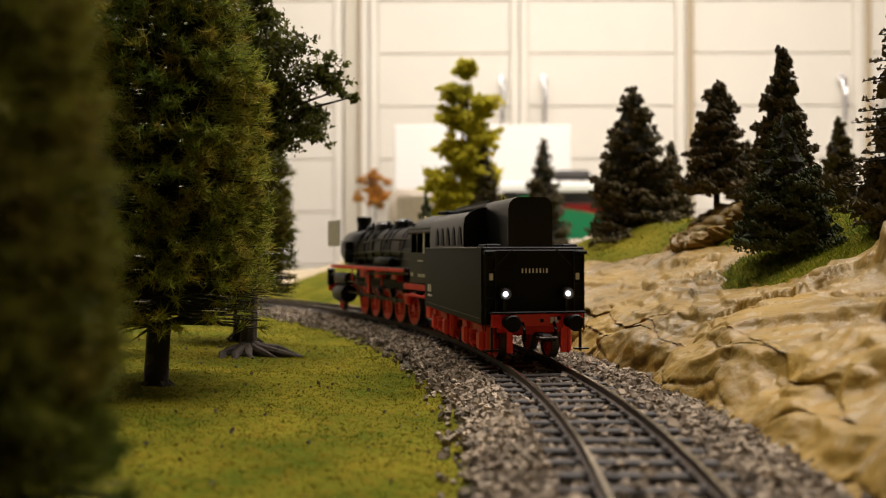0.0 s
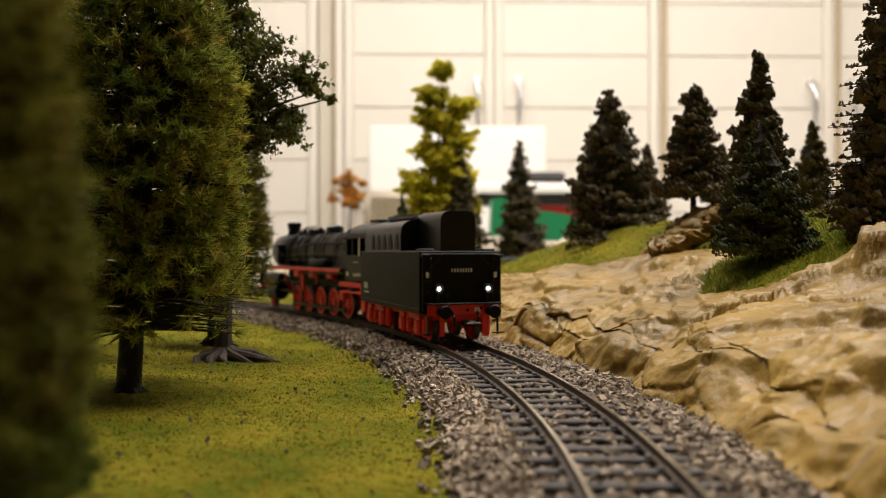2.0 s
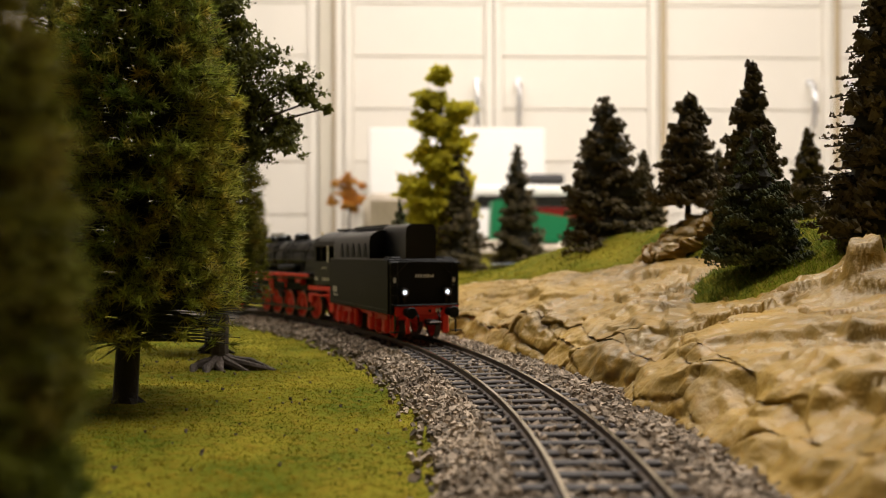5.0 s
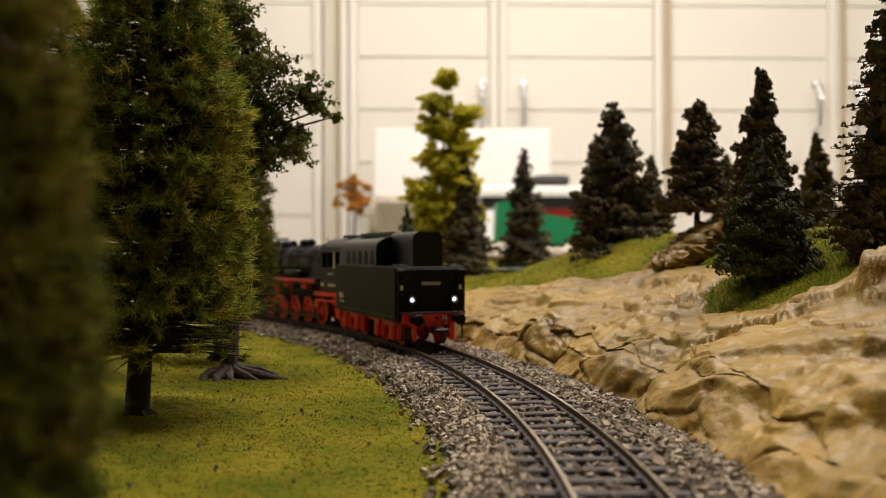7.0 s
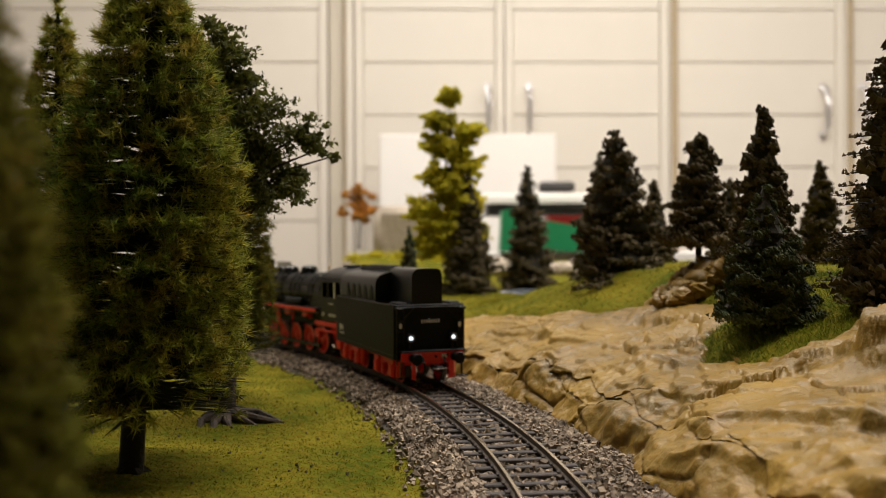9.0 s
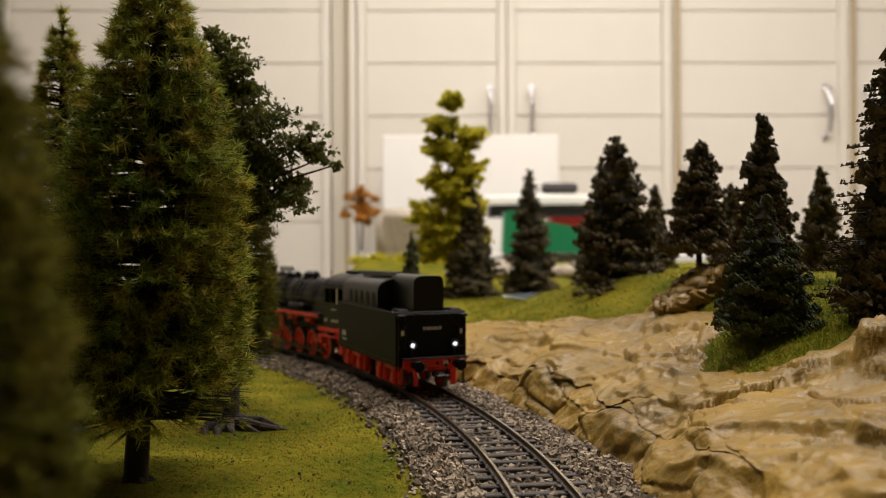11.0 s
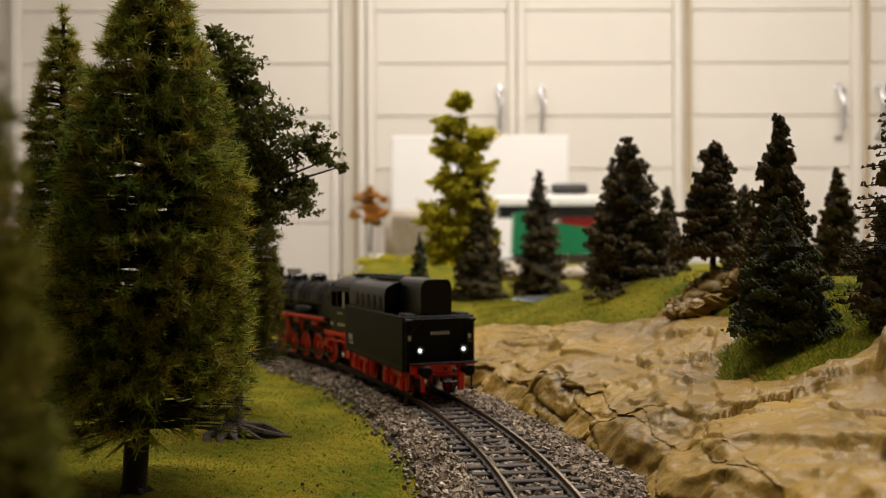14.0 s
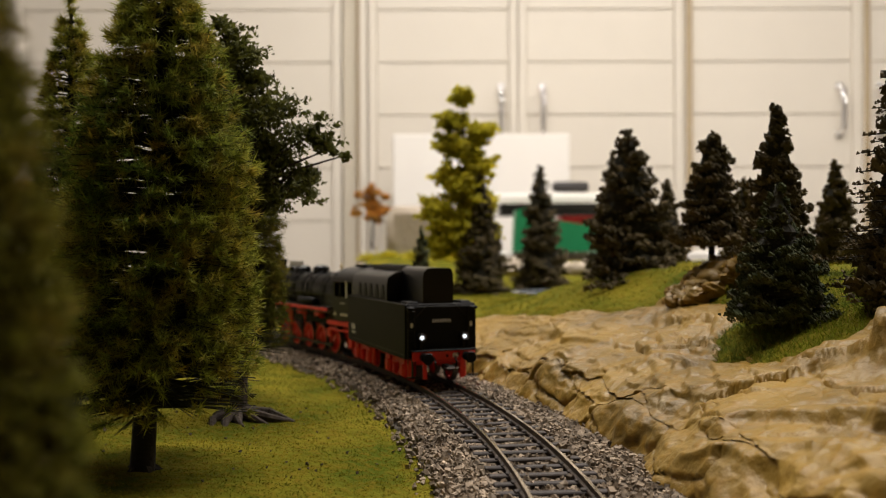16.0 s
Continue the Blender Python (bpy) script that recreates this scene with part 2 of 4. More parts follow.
def height(x, y):
    """The broad form of the land."""
    d, phi = from_track(x, y)
    z = float(np.interp(d, D_KNOTS, Z_KNOTS))
    if d > 0.03:
        far = ease(20.0, 36.0, phi)
        z = z * (1 - far) + far * float(np.interp(d, [0.03, 0.06, 0.15, 0.30, 0.60], [-0.003, 0.006, 0.018, 0.027, 0.040]))
    if d > 0.03:
        z *= 1 - ease(28.0, 40.0, phi) * (1 - ease(-0.18, -0.08, x))
    z += ease(0.85, 1.25, y) * 0.017 * ease(-0.125, -0.09, x) * (1 - ease(0.03, 0.10, x))
    return z


def rocky(x, y):
    """Above 0 where bare rock shows, below 0 where grass covers it."""
    d, phi = from_track(x, y)
    edge = 0.113 - 0.030 * ease(13.0, 21.0, phi) + 0.006 * noise.noise((x * 60, y * 60, 1.0))
    patch = 1.0 - math.hypot((x - 0.128) / 0.030, (y - 0.295) / 0.034) + 0.25 * noise.noise((x * 90, y * 90, 4.0))
    return min((edge - d) / 0.01, (d - 0.031) / 0.003, -patch * 3.0, (31.0 - phi) / 3.0)


# ---- the room ----
def room():
    # unseen shell: floor, ceiling and side walls kept pale to bounce light
    solid("floor", box(6.2, 4.6, 0.1, (0.3, 0.6, -1.05)), "floor", kind="structure")
    solid("ceiling", box(6.2, 4.6, 0.1, (0.3, 0.6, 1.65)), "plaster", kind="structure")
    solid("wall_north", box(6.2, 0.1, 2.6, (0.3, 2.75, 0.3)), "plaster", kind="structure")
    # out of view, made dark brown so little light reaches the tender's rear
    solid("wall_south", box(6.2, 0.1, 2.6, (0.3, -1.65, 0.3)), "dim", kind="structure")
    solid("wall_west", box(0.1, 4.3, 2.6, (-2.75, 0.55, 0.3)), "plaster", kind="structure")
    solid("wall_east", box(0.1, 4.3, 2.6, (3.35, 0.55, 0.3)), "plaster", kind="structure")
    # the table on which the layout is built
    t = thing("layout_table", "wooden table that carries the model landscape", "table")
    part("tabletop", box(2.2, 1.72, 0.02, (0.1, 0.72, -0.075), 0.003), "wood", t)
    for x in (-0.9, 1.1):
        for y in (0.0, 1.5):
            part("leg", box(0.07, 0.07, 0.915, (x, y, -0.5425), 0.004), "wood", t)


def lamp_housing(x, y, sx, sy):
    solid("ceiling_light", box(sx + 0.06, sy + 0.06, 0.03, (x, y, 1.583)), "board", "flat white light panel assumed on the unseen ceiling", "ceiling light", "ceiling lights")


def cabinet_door(cabinet, x0, x1, handle_x):
    """One tall cabinet front of wide boards with slim joints, stiles at its sides and a bow handle."""
    c = part("door", box(x1 - x0 - 0.002, 0.016, 2.5, ((x0 + x1) / 2, 0.02, 0.26), 0.002), "joint", cabinet)
    z, w = -0.9, x1 - x0 - 0.056
    while z < 1.4:
        part("board", box(w, 0.012, 0.1585, ((x0 + x1) / 2, 0.009, z), 0.002), "cream", c)
        z += 0.1615
    for x in (x0 + 0.0145, x1 - 0.0145):
        part("stile", box(0.026, 0.022, 2.5, (x, 0.003, 0.26), 0.003), "cream", c)
    if handle_x is not None:
        g = tube([(handle_x, 0.003, 0.41), (handle_x, -0.03, 0.425), (handle_x, -0.036, 0.48), (handle_x, -0.036, 0.50), (handle_x, -0.03, 0.545), (handle_x, 0.003, 0.56)], 0.008, 8)
        for z in (0.41, 0.56):
            lathe([(0.011, -0.004), (0.011, 0.003), (0.008, 0.005)], "y", 12, (handle_x, 0.0, z), g)
        part("handle", g, "chrome", c, "chrome bow handle", True)
    return c


def back_of_room():
    room()
    lamp_housing(0.4, 1.45, 2.8, 0.25)
    lamp_housing(0.30, 0.52, 1.5, 0.25)
    cabinet = thing("cabinet", "wall of tall cream-painted cabinet doors with chrome handles", "cabinet", m=pose(0, 2.6, 0))
    for x0, x1, hx in ((-1.30, -0.79, None), (-0.79, -0.30, None), (-0.22, 0.237, 0.185), (0.237, 0.742, 0.311), (0.742, 1.285, 1.217), (1.285, 1.80, 1.34), (1.80, 2.3, None)):
        cabinet_door(cabinet, x0, x1, hx)
    post = part("post", box(0.05, 0.03, 2.5, (-0.272, 0.012, 0.26), 0.003), "joint", cabinet)
    part("post_lip", box(0.022, 0.05, 2.5, (-0.233, 0.0, 0.26), 0.003), "cream", post)
    # tan strips put the brown shade of the door gaps into colour
    for x, w in ((0.757, 0.018), (1.298, 0.016), (-0.249, 0.010)):
        part("cover_strip", box(w, 0.012, 2.5, (x, -0.012, 0.26), 0.003), "tan", cabinet, "tan strip standing for the shaded gap between doors")
    # a white board leaning before the cabinets and things on a shelf behind the layout
    solid("white_board", box(0.51, 0.02, 0.62, (0.118, 2.46, 0.085), 0.004), "board", "plain white board standing before the cabinets", "board")
    shelf = thing("shelf", "pale shelf unit behind the model layout", "shelf")
    part("shelf_top", box(1.3, 0.34, 0.022, (0.52, 1.93, 0.045), 0.003), "board", shelf)
    part("front_panel", box(1.3, 0.02, 0.96, (0.52, 1.9, -0.448), 0.003), "board", shelf)
    case = thing("open_box", "cream box with a dark opening and red inside", "box", m=pose(0.27, 1.95, 0.056))
    part("box_lid", box(0.30, 0.16, 0.020, (0.0, 0, 0.118), 0.004), "board", case)
    part("box_front", box(0.27, 0.10, 0.026, (0.0, 0.0, 0.095), 0.002), "dark_card", case)
    part("box_inside", box(0.13, 0.10, 0.085, (0.07, 0.02, 0.043), 0.003), "red_card", case)
    solid("pen_case", lathe([(0.0, -0.042), (0.010, -0.04), (0.0125, -0.03), (0.0125, 0.03), (0.010, 0.04), (0.0, 0.042)], "x", 14, (0.295, 1.93, 0.2025)), "dark_card", "small dark rounded case lying on a box", "case", smooth=True)
    g = Geo()
    g.add([(x, y, z) for y in (-0.03, 0.03) for x, z in ((0, 0), (0.23, 0), (0.23, 0.040), (0.075, 0.066), (0.02, 0.088), (0.004, 0.084))],
          [(0, 1, 2, 3, 4, 5), (6, 7, 8, 9, 10, 11)] + [(i, (i + 1) % 6, 6 + (i + 1) % 6, 6 + i) for i in range(6)])
    wedge = thing("green_wedge", "green plastic wedge-shaped box beside the shelf", "box", m=pose(0.150, 1.76, 0.0565))
    part("wedge_body", g, "green_card", wedge)
    part("yellow_tag", box(0.018, 0.006, 0.036, (0.052, -0.034, 0.02), 0.002), "yellow_card", wedge, "yellow tag")
    solid("grey_block", box(0.150, 0.09, 0.105, (-0.002, 1.28, 0.072), 0.012), "grey", "grey rounded felt-covered block standing on the layout", "block", smooth=True)


# ---- the land ----
def sheet(name, us, vs, place, mat, smooth=True):
    """A sheet of land over two rows of parameters."""
    verts = np.array([place(u, v) for v in vs for u in us])
    nu, nv = len(us), len(vs)
    i = np.arange(nu * nv).reshape(nv, nu)
    faces = np.stack([i[:-1, :-1], i[:-1, 1:], i[1:, 1:], i[1:, :-1]], -1).reshape(-1, 4)
    return new(name, mesh_of(name, (verts, faces), mat, smooth, 80))


def grass_place(x, y):
    z = height(x, y)
    r = rocky(x, y)
    d, phi = from_track(x, y)
    if d > 0.028 and phi < 33:
        z -= 0.006 * ease(-0.4, 0.6, r)
    if phi < 31:
        z -= 0.006 * ease(0.026, 0.031, d) * (1 - ease(0.046, 0.056, d))
    if -0.0260 < d < 0.035:
        z -= 0.002
    z += 0.0012 * noise.noise((x * 45, y * 45, 0)) + 0.0004 * noise.noise((x * 260, y * 260, 3))
    return x, y, z


def slabs(x, y, su, sv, seed, tilt, step, crack):
    """Long tilted slabs that overlap like shingles, with open joints between some of them."""
    w1, w2 = noise.noise((x * 34, y * 34, seed)), noise.noise((x * 34, y * 34, seed + 5.0))
    u, v = 0.30 * x - 0.954 * y, 0.954 * x + 0.30 * y
    q = Vector((u * su + 0.45 * w1, v * sv + 0.55 * w2, seed))
    dist, mid = noise.voronoi(q)
    z = total = 0.0
    for c, away in zip(mid[:3], dist[:3]):
        share = math.exp(-48.0 * (away - dist[0]))
        a, b, o = (noise.cell(c * 31.7 + Vector((k, seed, 0.5))) for k in (1.3, 7.9, 15.1))
        z += share * (tilt * ((q.x - c.x) * 0.8 * a - (q.y - c.y) * (0.55 + 0.6 * b)) + step * o)
        total += share
    gap = noise.noise((x * 22, y * 22, seed + 2.0))
    return z / total - crack * (1 - ease(0.0, 0.055, dist[1] - dist[0])) * ease(-0.05, 0.25, gap)


def rock_relief(x, y, d):
    """Smooth plaster slabs with sharp ledges, cracks and a few rough places."""
    rough = ease(-0.1, 0.45, noise.noise((x * 24, y * 24, 6.0)))
    z = slabs(x, y, 24.0, 50.0, 3.0, 0.0030, 0.0009, 0.0024)
    z += (0.35 + 0.65 * rough) * slabs(x, y, 66.0, 150.0, 8.0, 0.0021, 0.0007, 0.0014)
    # thin layers that break off one after the other
    lay = (0.954 * x + 0.30 * y) * 120 + 2.2 * noise.noise((x * 17, y * 17, 9.0)) + 0.5 * noise.noise((x * 70, y * 70, 9.5))
    cut = lay - math.floor(lay)
    z += 0.0013 * ease(-0.05, 0.3, noise.noise((x * 28, y * 28, 12.0))) * (0.5 - cut + ease(0.86, 1.0, cut))
    z += 0.0036 * noise.noise((x * 21, y * 21, 0.0)) + 0.0010 * noise.noise((x * 80, y * 80, 1.0))
    z += (0.00022 + 0.00045 * rough) * noise.noise((x * 330, y * 330, 2.0))
    return z


def rock_place(d, phi):
    x, y = on_track(phi, d)
    k = ease(0.031, 0.044, d)
    # bulging boulders along the foot of the face
    foot = ease(0.032, 0.039, d) * (1 - ease(0.044, 0.066, d))
    bulge = foot * 0.0052 * (noise.noise((phi * 0.36, 3.0, 8.0)) - 0.05)
    push = (1 - ease(0.045, 0.07, d)) * (-0.0026 + 0.0045 * noise.noise((phi * 0.5, 1.0, 1.0)) + 0.0024 * noise.noise((phi * 1.1, d * 130, 2.0)) + 0.0009 * noise.noise((phi * 3.5, d * 300, 4.0)))
    # blocks with open joints along the steep foot
    block, spot = noise.voronoi(Vector((phi * 0.40 + 0.3 * noise.noise((phi * 1.3, d * 90, 3.0)), d * 120, 2.0)))
    low = 1 - ease(0.042, 0.058, d)
    push += low * (0.0010 * noise.cell(spot[0] * 17.3) + 0.0018 * (1 - ease(0.0, 0.09, block[1] - block[0])))
    z = height(x, y) + k * rock_relief(x, y, d) + bulge
    z -= 0.006 * (1 - ease(0.0300, 0.0350, d))
    z -= 0.005 * (1 - ease(-0.6, 0.2, rocky(x, y))) * ease(0.05, 0.08, d)
    # the rounded knob that stands out of the rock
    q = math.hypot(x - 0.1285, (y - 0.2400))
    z += 0.0075 * (1 - ease(0.0040, 0.0056, q)) + 0.0030 * (1 - ease(0.005, 0.013, q))
    x, y = on_track(phi, d + push)
    return x, y, z


def land():
    xs = np.concatenate([np.arange(-0.98, -0.30, 0.02), np.arange(-0.30, 0.32, 0.003), np.arange(0.32, 1.18, 0.02)])
    ys = np.concatenate([np.arange(-0.12, 0.60, 0.003), np.arange(0.60, 1.56, 0.012)])
    tagged(sheet("ground", xs, ys, grass_place, "turf"), "model ground covered with short green turf", "ground", kind="structure")
    ds = np.concatenate([np.arange(0.0290, 0.075, 0.0005), np.arange(0.075, 0.135, 0.0010)])
    tagged(sheet("rock_slope", ds, np.arange(-9.0, 33.0, 0.060), rock_place, "rock"), "ochre plaster rock face with cracks, slabs and ledges", "rock", kind="structure")
    rng = np.random.RandomState(5)
    # loose stones piled at the top of the slope
    pile = thing("rock_pile", "heap of ochre plaster stones beside the grass slope", "rocks")
    for i in range(44):
        u = rng.rand()
        x = 0.107 + 0.030 * u + rng.normal(0, 0.003)
        y = 0.372 + 0.030 * rng.rand()
        s = 0.0024 + 0.0024 * rng.rand()
        part("stone", blob(s * 1.4, s, s * 0.85, i, (x, y, height(x, y) + 0.001 + 0.004 * u), 0.75), "rock", pile)
    for i, (x, y, s) in enumerate(((0.126, 0.388, 0.0058), (0.132, 0.391, 0.0062), (0.120, 0.386, 0.0050))):
        part("stone", blob(s * 1.3, s, s * 0.75, 40 + i, (x, y, height(x, y) + 0.003)), "rock", pile, smooth=True)
    solid("pond", blob(0.030, 0.040, 0.0012, 77, (0.085, 0.60, height(0.085, 0.60) + 0.0006), 0.25, 24), "water", "small grey-blue resin pond in the grass", "pond", smooth=True)
    for i, (x, y, r) in enumerate(((0.1365, 0.402, 0.0050), (0.1300, 0.404, 0.0040))):
        solid("plaster_lump", blob(r * 1.4, r, r * 0.8, 60 + i, (x, y, height(x, y) + r * 0.75)), "chalk", "pale plaster lump behind the heap of stones", "rock", smooth=True)
    tagged(sheet("sandy_yard", np.arange(-0.32, -0.09, 0.005), np.arange(0.74, 1.26, 0.01), lambda x, y: (x, y, grass_place(x, y)[2] + 0.010 * (1 - (math.hypot((x + 0.21) / 0.11, (y - 1.0) / 0.25) + 0.35 * noise.noise((x * 14, y * 14, 3.0))) ** 2)), "sand"), "pale sandy ground beyond the track", "ground", kind="structure")
    for i in range(9):
        x, y, r = 0.045 + 0.016 * i, 0.93 + 0.05 * rng.rand(), 0.012 + 0.008 * rng.rand()
        solid("boulder", blob(r * 1.3, r, r * 0.8, 90 + i, (x, y, height(x, y) + r * 0.35)), "grey", "grey rounded boulder behind the fir trees", "boulder", "grey boulders", smooth=True)


def blob(rx, ry, rz, seed, at=(0, 0, 0), rough=0.35, n=10):
    """An uneven stone or clump."""
    g, verts, faces = Geo(), [], []
    m = n // 2 + 1
    for j in range(m + 1):
        a = math.pi * j / m
        for k in range(n):
            b = 2 * math.pi * k / n
            p = Vector((math.sin(a) * math.cos(b), math.sin(a) * math.sin(b), math.cos(a)))
            f = 1 + rough * noise.noise(p * 1.7 + Vector((seed * 3.1, 0, 0))) + rough * 0.4 * noise.noise(p * 4 + Vector((0, seed * 2.7, 0)))
            verts.append((p[0] * rx * f + at[0], p[1] * ry * f + at[1], p[2] * rz * f + at[2]))
    for j in range(m):
        for k in range(n):
            faces.append((j * n + k, j * n + (k + 1) % n, (j + 1) * n + (k + 1) % n, (j + 1) * n + k))
    return g.add(verts, faces)


def fibres(points, ways, length, width, rng):
    """Thin three-cornered fibres, one at each point."""
    n = len(points)
    ways = ways / np.linalg.norm(ways, axis=1, keepdims=True)
    side = np.cross(ways, rng.normal(size=(n, 3)))
    side /= np.linalg.norm(side, axis=1, keepdims=True) + 1e-9
    length = length * (0.6 + 0.8 * rng.rand(n, 1))
    v = np.stack([points - side * width / 2, points + side * width / 2, points + ways * length], 1).reshape(-1, 3)
    return v, np.arange(3 * n).reshape(n, 3)


def crumbs(points, size, rng):
    """Small uneven four-cornered grains, one at each point."""
    n = len(points)
    base = np.array([(1, 1, 1), (-1, -1, 1), (-1, 1, -1), (1, -1, -1)], float)
    v = points[:, None] + (base[None] + rng.normal(0, 0.45, (n, 4, 3))) * (size * (0.6 + 0.8 * rng.rand(n, 1)))[:, None]
    f = (np.arange(n)[:, None, None] * 4 + np.array([(0, 1, 2), (0, 3, 1), (0, 2, 3), (1, 3, 2)])[None]).reshape(-1, 3)
    return v.reshape(-1, 3), f


def joined(*many):
    vs, fs, n = [], [], 0
    for v, f in many:
        vs.append(v)
        fs.append(f + n)
        n += len(v)
    return np.concatenate(vs), np.concatenate(fs)


def grass_cover():
    rng = np.random.RandomState(11)
    def strew(n, x0, x1, y0, y1, keep, length, width, lean):
        pts = []
        while len(pts) < n:
            x, y = x0 + (x1 - x0) * rng.rand(), y0 + (y1 - y0) * rng.rand()
            if keep(x, y):
                pts.append(grass_place(x, y))
        pts = np.array(pts)
        ways = rng.normal(0, lean, (n, 3))
        ways[:, 2] = 1.0
        return fibres(pts - np.array([0, 0, 0.0003]), ways, length, width, rng)
    left = lambda x, y: from_track(x, y)[0] < -0.0252 - 0.0050 * noise.noise((x * 70, y * 70, 0)) - 0.0018 * noise.noise((x * 300, y * 300, 2))
    right = lambda x, y: from_track(x, y)[0] > 0.05 and rocky(x, y) < -0.15
    near = strew(105000, -0.15, 0.03, 0.09, 0.34, left, 0.00095, 0.00034, 1.3)
    mid = strew(22000, -0.22, 0.02, 0.34, 0.66, left, 0.0013, 0.0005, 1.1)
    far = strew(16000, 0.03, 0.26, 0.33, 0.75, right, 0.0018, 0.0006, 0.8)
    tagged(new("grass", mesh_of("grass", joined(near, mid, far), "blade")), "short yellow-green static grass fibres", "grass", kind="stuff")
    turf = strew(9000, 0.095, 0.17, 0.25, 0.34, lambda x, y: rocky(x, y) < 0.25 and from_track(x, y)[0] > 0.06, 0.0027, 0.00035, 0.9)
    tagged(new("tall_grass", mesh_of("tall_grass", turf, "tuft")), "longer green grass fibres round the fir trees", "grass", kind="stuff")
    # brown specks strewn on the lawn
    pts = []
    while len(pts) < 150:
        x, y = -0.14 + 0.16 * rng.rand(), 0.12 + 0.26 * rng.rand()
        if left(x, y):
            pts.append(np.array(grass_place(x, y)) + (0, 0, 0.0004))
    tagged(new("leaf_litter", mesh_of("leaf_litter", crumbs(np.array(pts), 0.00034, rng), "bark_brown")), "dark brown specks strewn on the turf", "litter", kind="stuff")


# ---- the track ----
def arc_sweep(profile, d, phi0, phi1, n):
    """An (across, up) profile swept along the track at offset d."""
    g, verts, faces = Geo(), [], []
    m = len(profile)
    for i in range(n + 1):
        phi = phi0 + (phi1 - phi0) * i / n
        for a, z in profile:
            x, y = on_track(phi, d + a)
            verts.append((x, y, z))
    for i in range(n):
        for k in range(m):
            faces.append((i * m + k, i * m + (k + 1) % m, (i + 1) * m + (k + 1) % m, (i + 1) * m + k))
    faces += [tuple(range(m)), tuple(n * m + k for k in range(m))]
    return g.add(verts, faces)


def track():
    t = thing("railway_track", "curved model railway track with brown rails on dark sleepers", "track")
    body = [(-0.00100, -0.0023), (0.00100, -0.0023), (0.00095, -0.0019), (0.00028, -0.0017), (0.00028, -0.0006), (0.00046, -0.0004), (0.00046, -0.00006), (-0.00046, -0.00006), (-0.00046, -0.0004), (-0.00028, -0.0006), (-0.00028, -0.0017), (-0.00095, -0.0019)]
    head = [(-0.00044, -0.00006), (0.00044, -0.00006), (0.00034, 0.0), (-0.00034, 0.0)]
    for d in (-GAUGE / 2, GAUGE / 2):
        r = part("rail", arc_sweep(body, d, -14, 62, 150), "rail_side", t)
        part("rail_head", arc_sweep(head, d, -14, 62, 150), "rail_head", r, "worn shiny rail head")
    me = mesh_of("sleeper", box(0.0300, 0.0029, 0.0016, (0, 0, 0), 0.0003), "sleeper")
    chair = mesh_of("rail_chair", box(0.0036, 0.0022, 0.0007, (0, 0, 0), 0.0002), "sleeper")
    step = math.degrees(0.0087 / R0)
    phi, k = -13.0, 0
    rng = np.random.RandomState(3)
    while phi < 58:
        ob = new("sleeper", me)
        ob.parent = t
        x, y = on_track(phi, rng.normal(0, 0.0002))
        ob.matrix_basis = pose(x, y, -0.0031, 0, 0, phi + rng.normal(0, 0.4))
        if -10 < phi < 22:
            for d in (-GAUGE / 2, GAUGE / 2):
                c = new("rail_chair", chair)
                c.parent = ob
                c.matrix_basis = pose(d, 0, 0.0010)
        phi += step
    return t


def ballast():
    tagged(solid("ballast_bed", arc_sweep([(-0.034, -0.012), (0.036, -0.012), (0.036, -0.0056), (0.018, -0.0040), (-0.018, -0.0040), (-0.0290, -0.0084)], 0, -14, 60, 120), "ballast_bed"), "bed of fine grey gravel under the track", "track bed", kind="structure")
    rng = np.random.RandomState(8)
    base = np.array([(i, j, k) for i in (-1, 1) for j in (-1, 1) for k in (-1, 1)], float) * 0.5
    quads = np.array([(0, 1, 3, 2), (4, 6, 7, 5), (0, 4, 5, 1), (2, 3, 7, 6), (0, 2, 6, 4), (1, 5, 7, 3)])
    vs, pieces, n, count = [], [], 0, 0
    while n < 23000:
        d = -0.0275 + 0.0645 * rng.rand() if rng.rand() > 0.02 else -0.0275 - 0.007 * rng.rand() ** 2
        phi = -9 + 45 * rng.rand() ** 1.25
        if phi > 20 and rng.rand() < 0.3:
            continue
        if abs(abs(d) - GAUGE / 2) < 0.0017:
            continue
        inner = abs(d) < 0.0152
        x, y = on_track(phi, d)
        z = float(np.interp(d, [-0.0345, -0.0290, -0.018, 0.018, 0.036], [-0.0082, -0.0078, -0.0037, -0.0037, -0.0050]))
        z += (-0.0004 + 0.0006 * rng.rand()) if inner else 0.0011 * rng.rand()
        s = 0.00075 + 0.0008 * rng.rand()
        if inner and rng.rand() < 0.04:
            z += 0.0012
        q = np.array(Euler((rng.rand() * 6, rng.rand() * 6, rng.rand() * 6)).to_matrix())
        v = (base * (s * (0.7 + 0.6 * rng.rand(3))) + rng.normal(0, 0.14 * s, (8, 3))) @ q.T
        if not inner and 0 < phi < 9 and -0.028 < d < -0.017 and len(pieces) < 300 and rng.rand() < 0.35:
            pieces.append((v, (x, y, z)))
        else:
            vs.append(v + (x, y, z))
        n += 1
    faces = (np.arange(len(vs))[:, None, None] * 8 + quads[None]).reshape(-1, 4)
    bed = tagged(new("gravel", mesh_of("gravel", (np.concatenate(vs), faces), "stone")), "loose grey and brown gravel round the sleepers", "gravel", kind="stuff")
    shared = [mesh_of("gravel_stone", (v, quads), "stone") for v, _ in pieces[:24]]
    for i, (v, p) in enumerate(pieces):
        ob = new("gravel_stone", shared[i % 24])
        ob.parent = bed
        ob.matrix_basis = pose(*p, rng.rand() * 360, rng.rand() * 360, rng.rand() * 360)


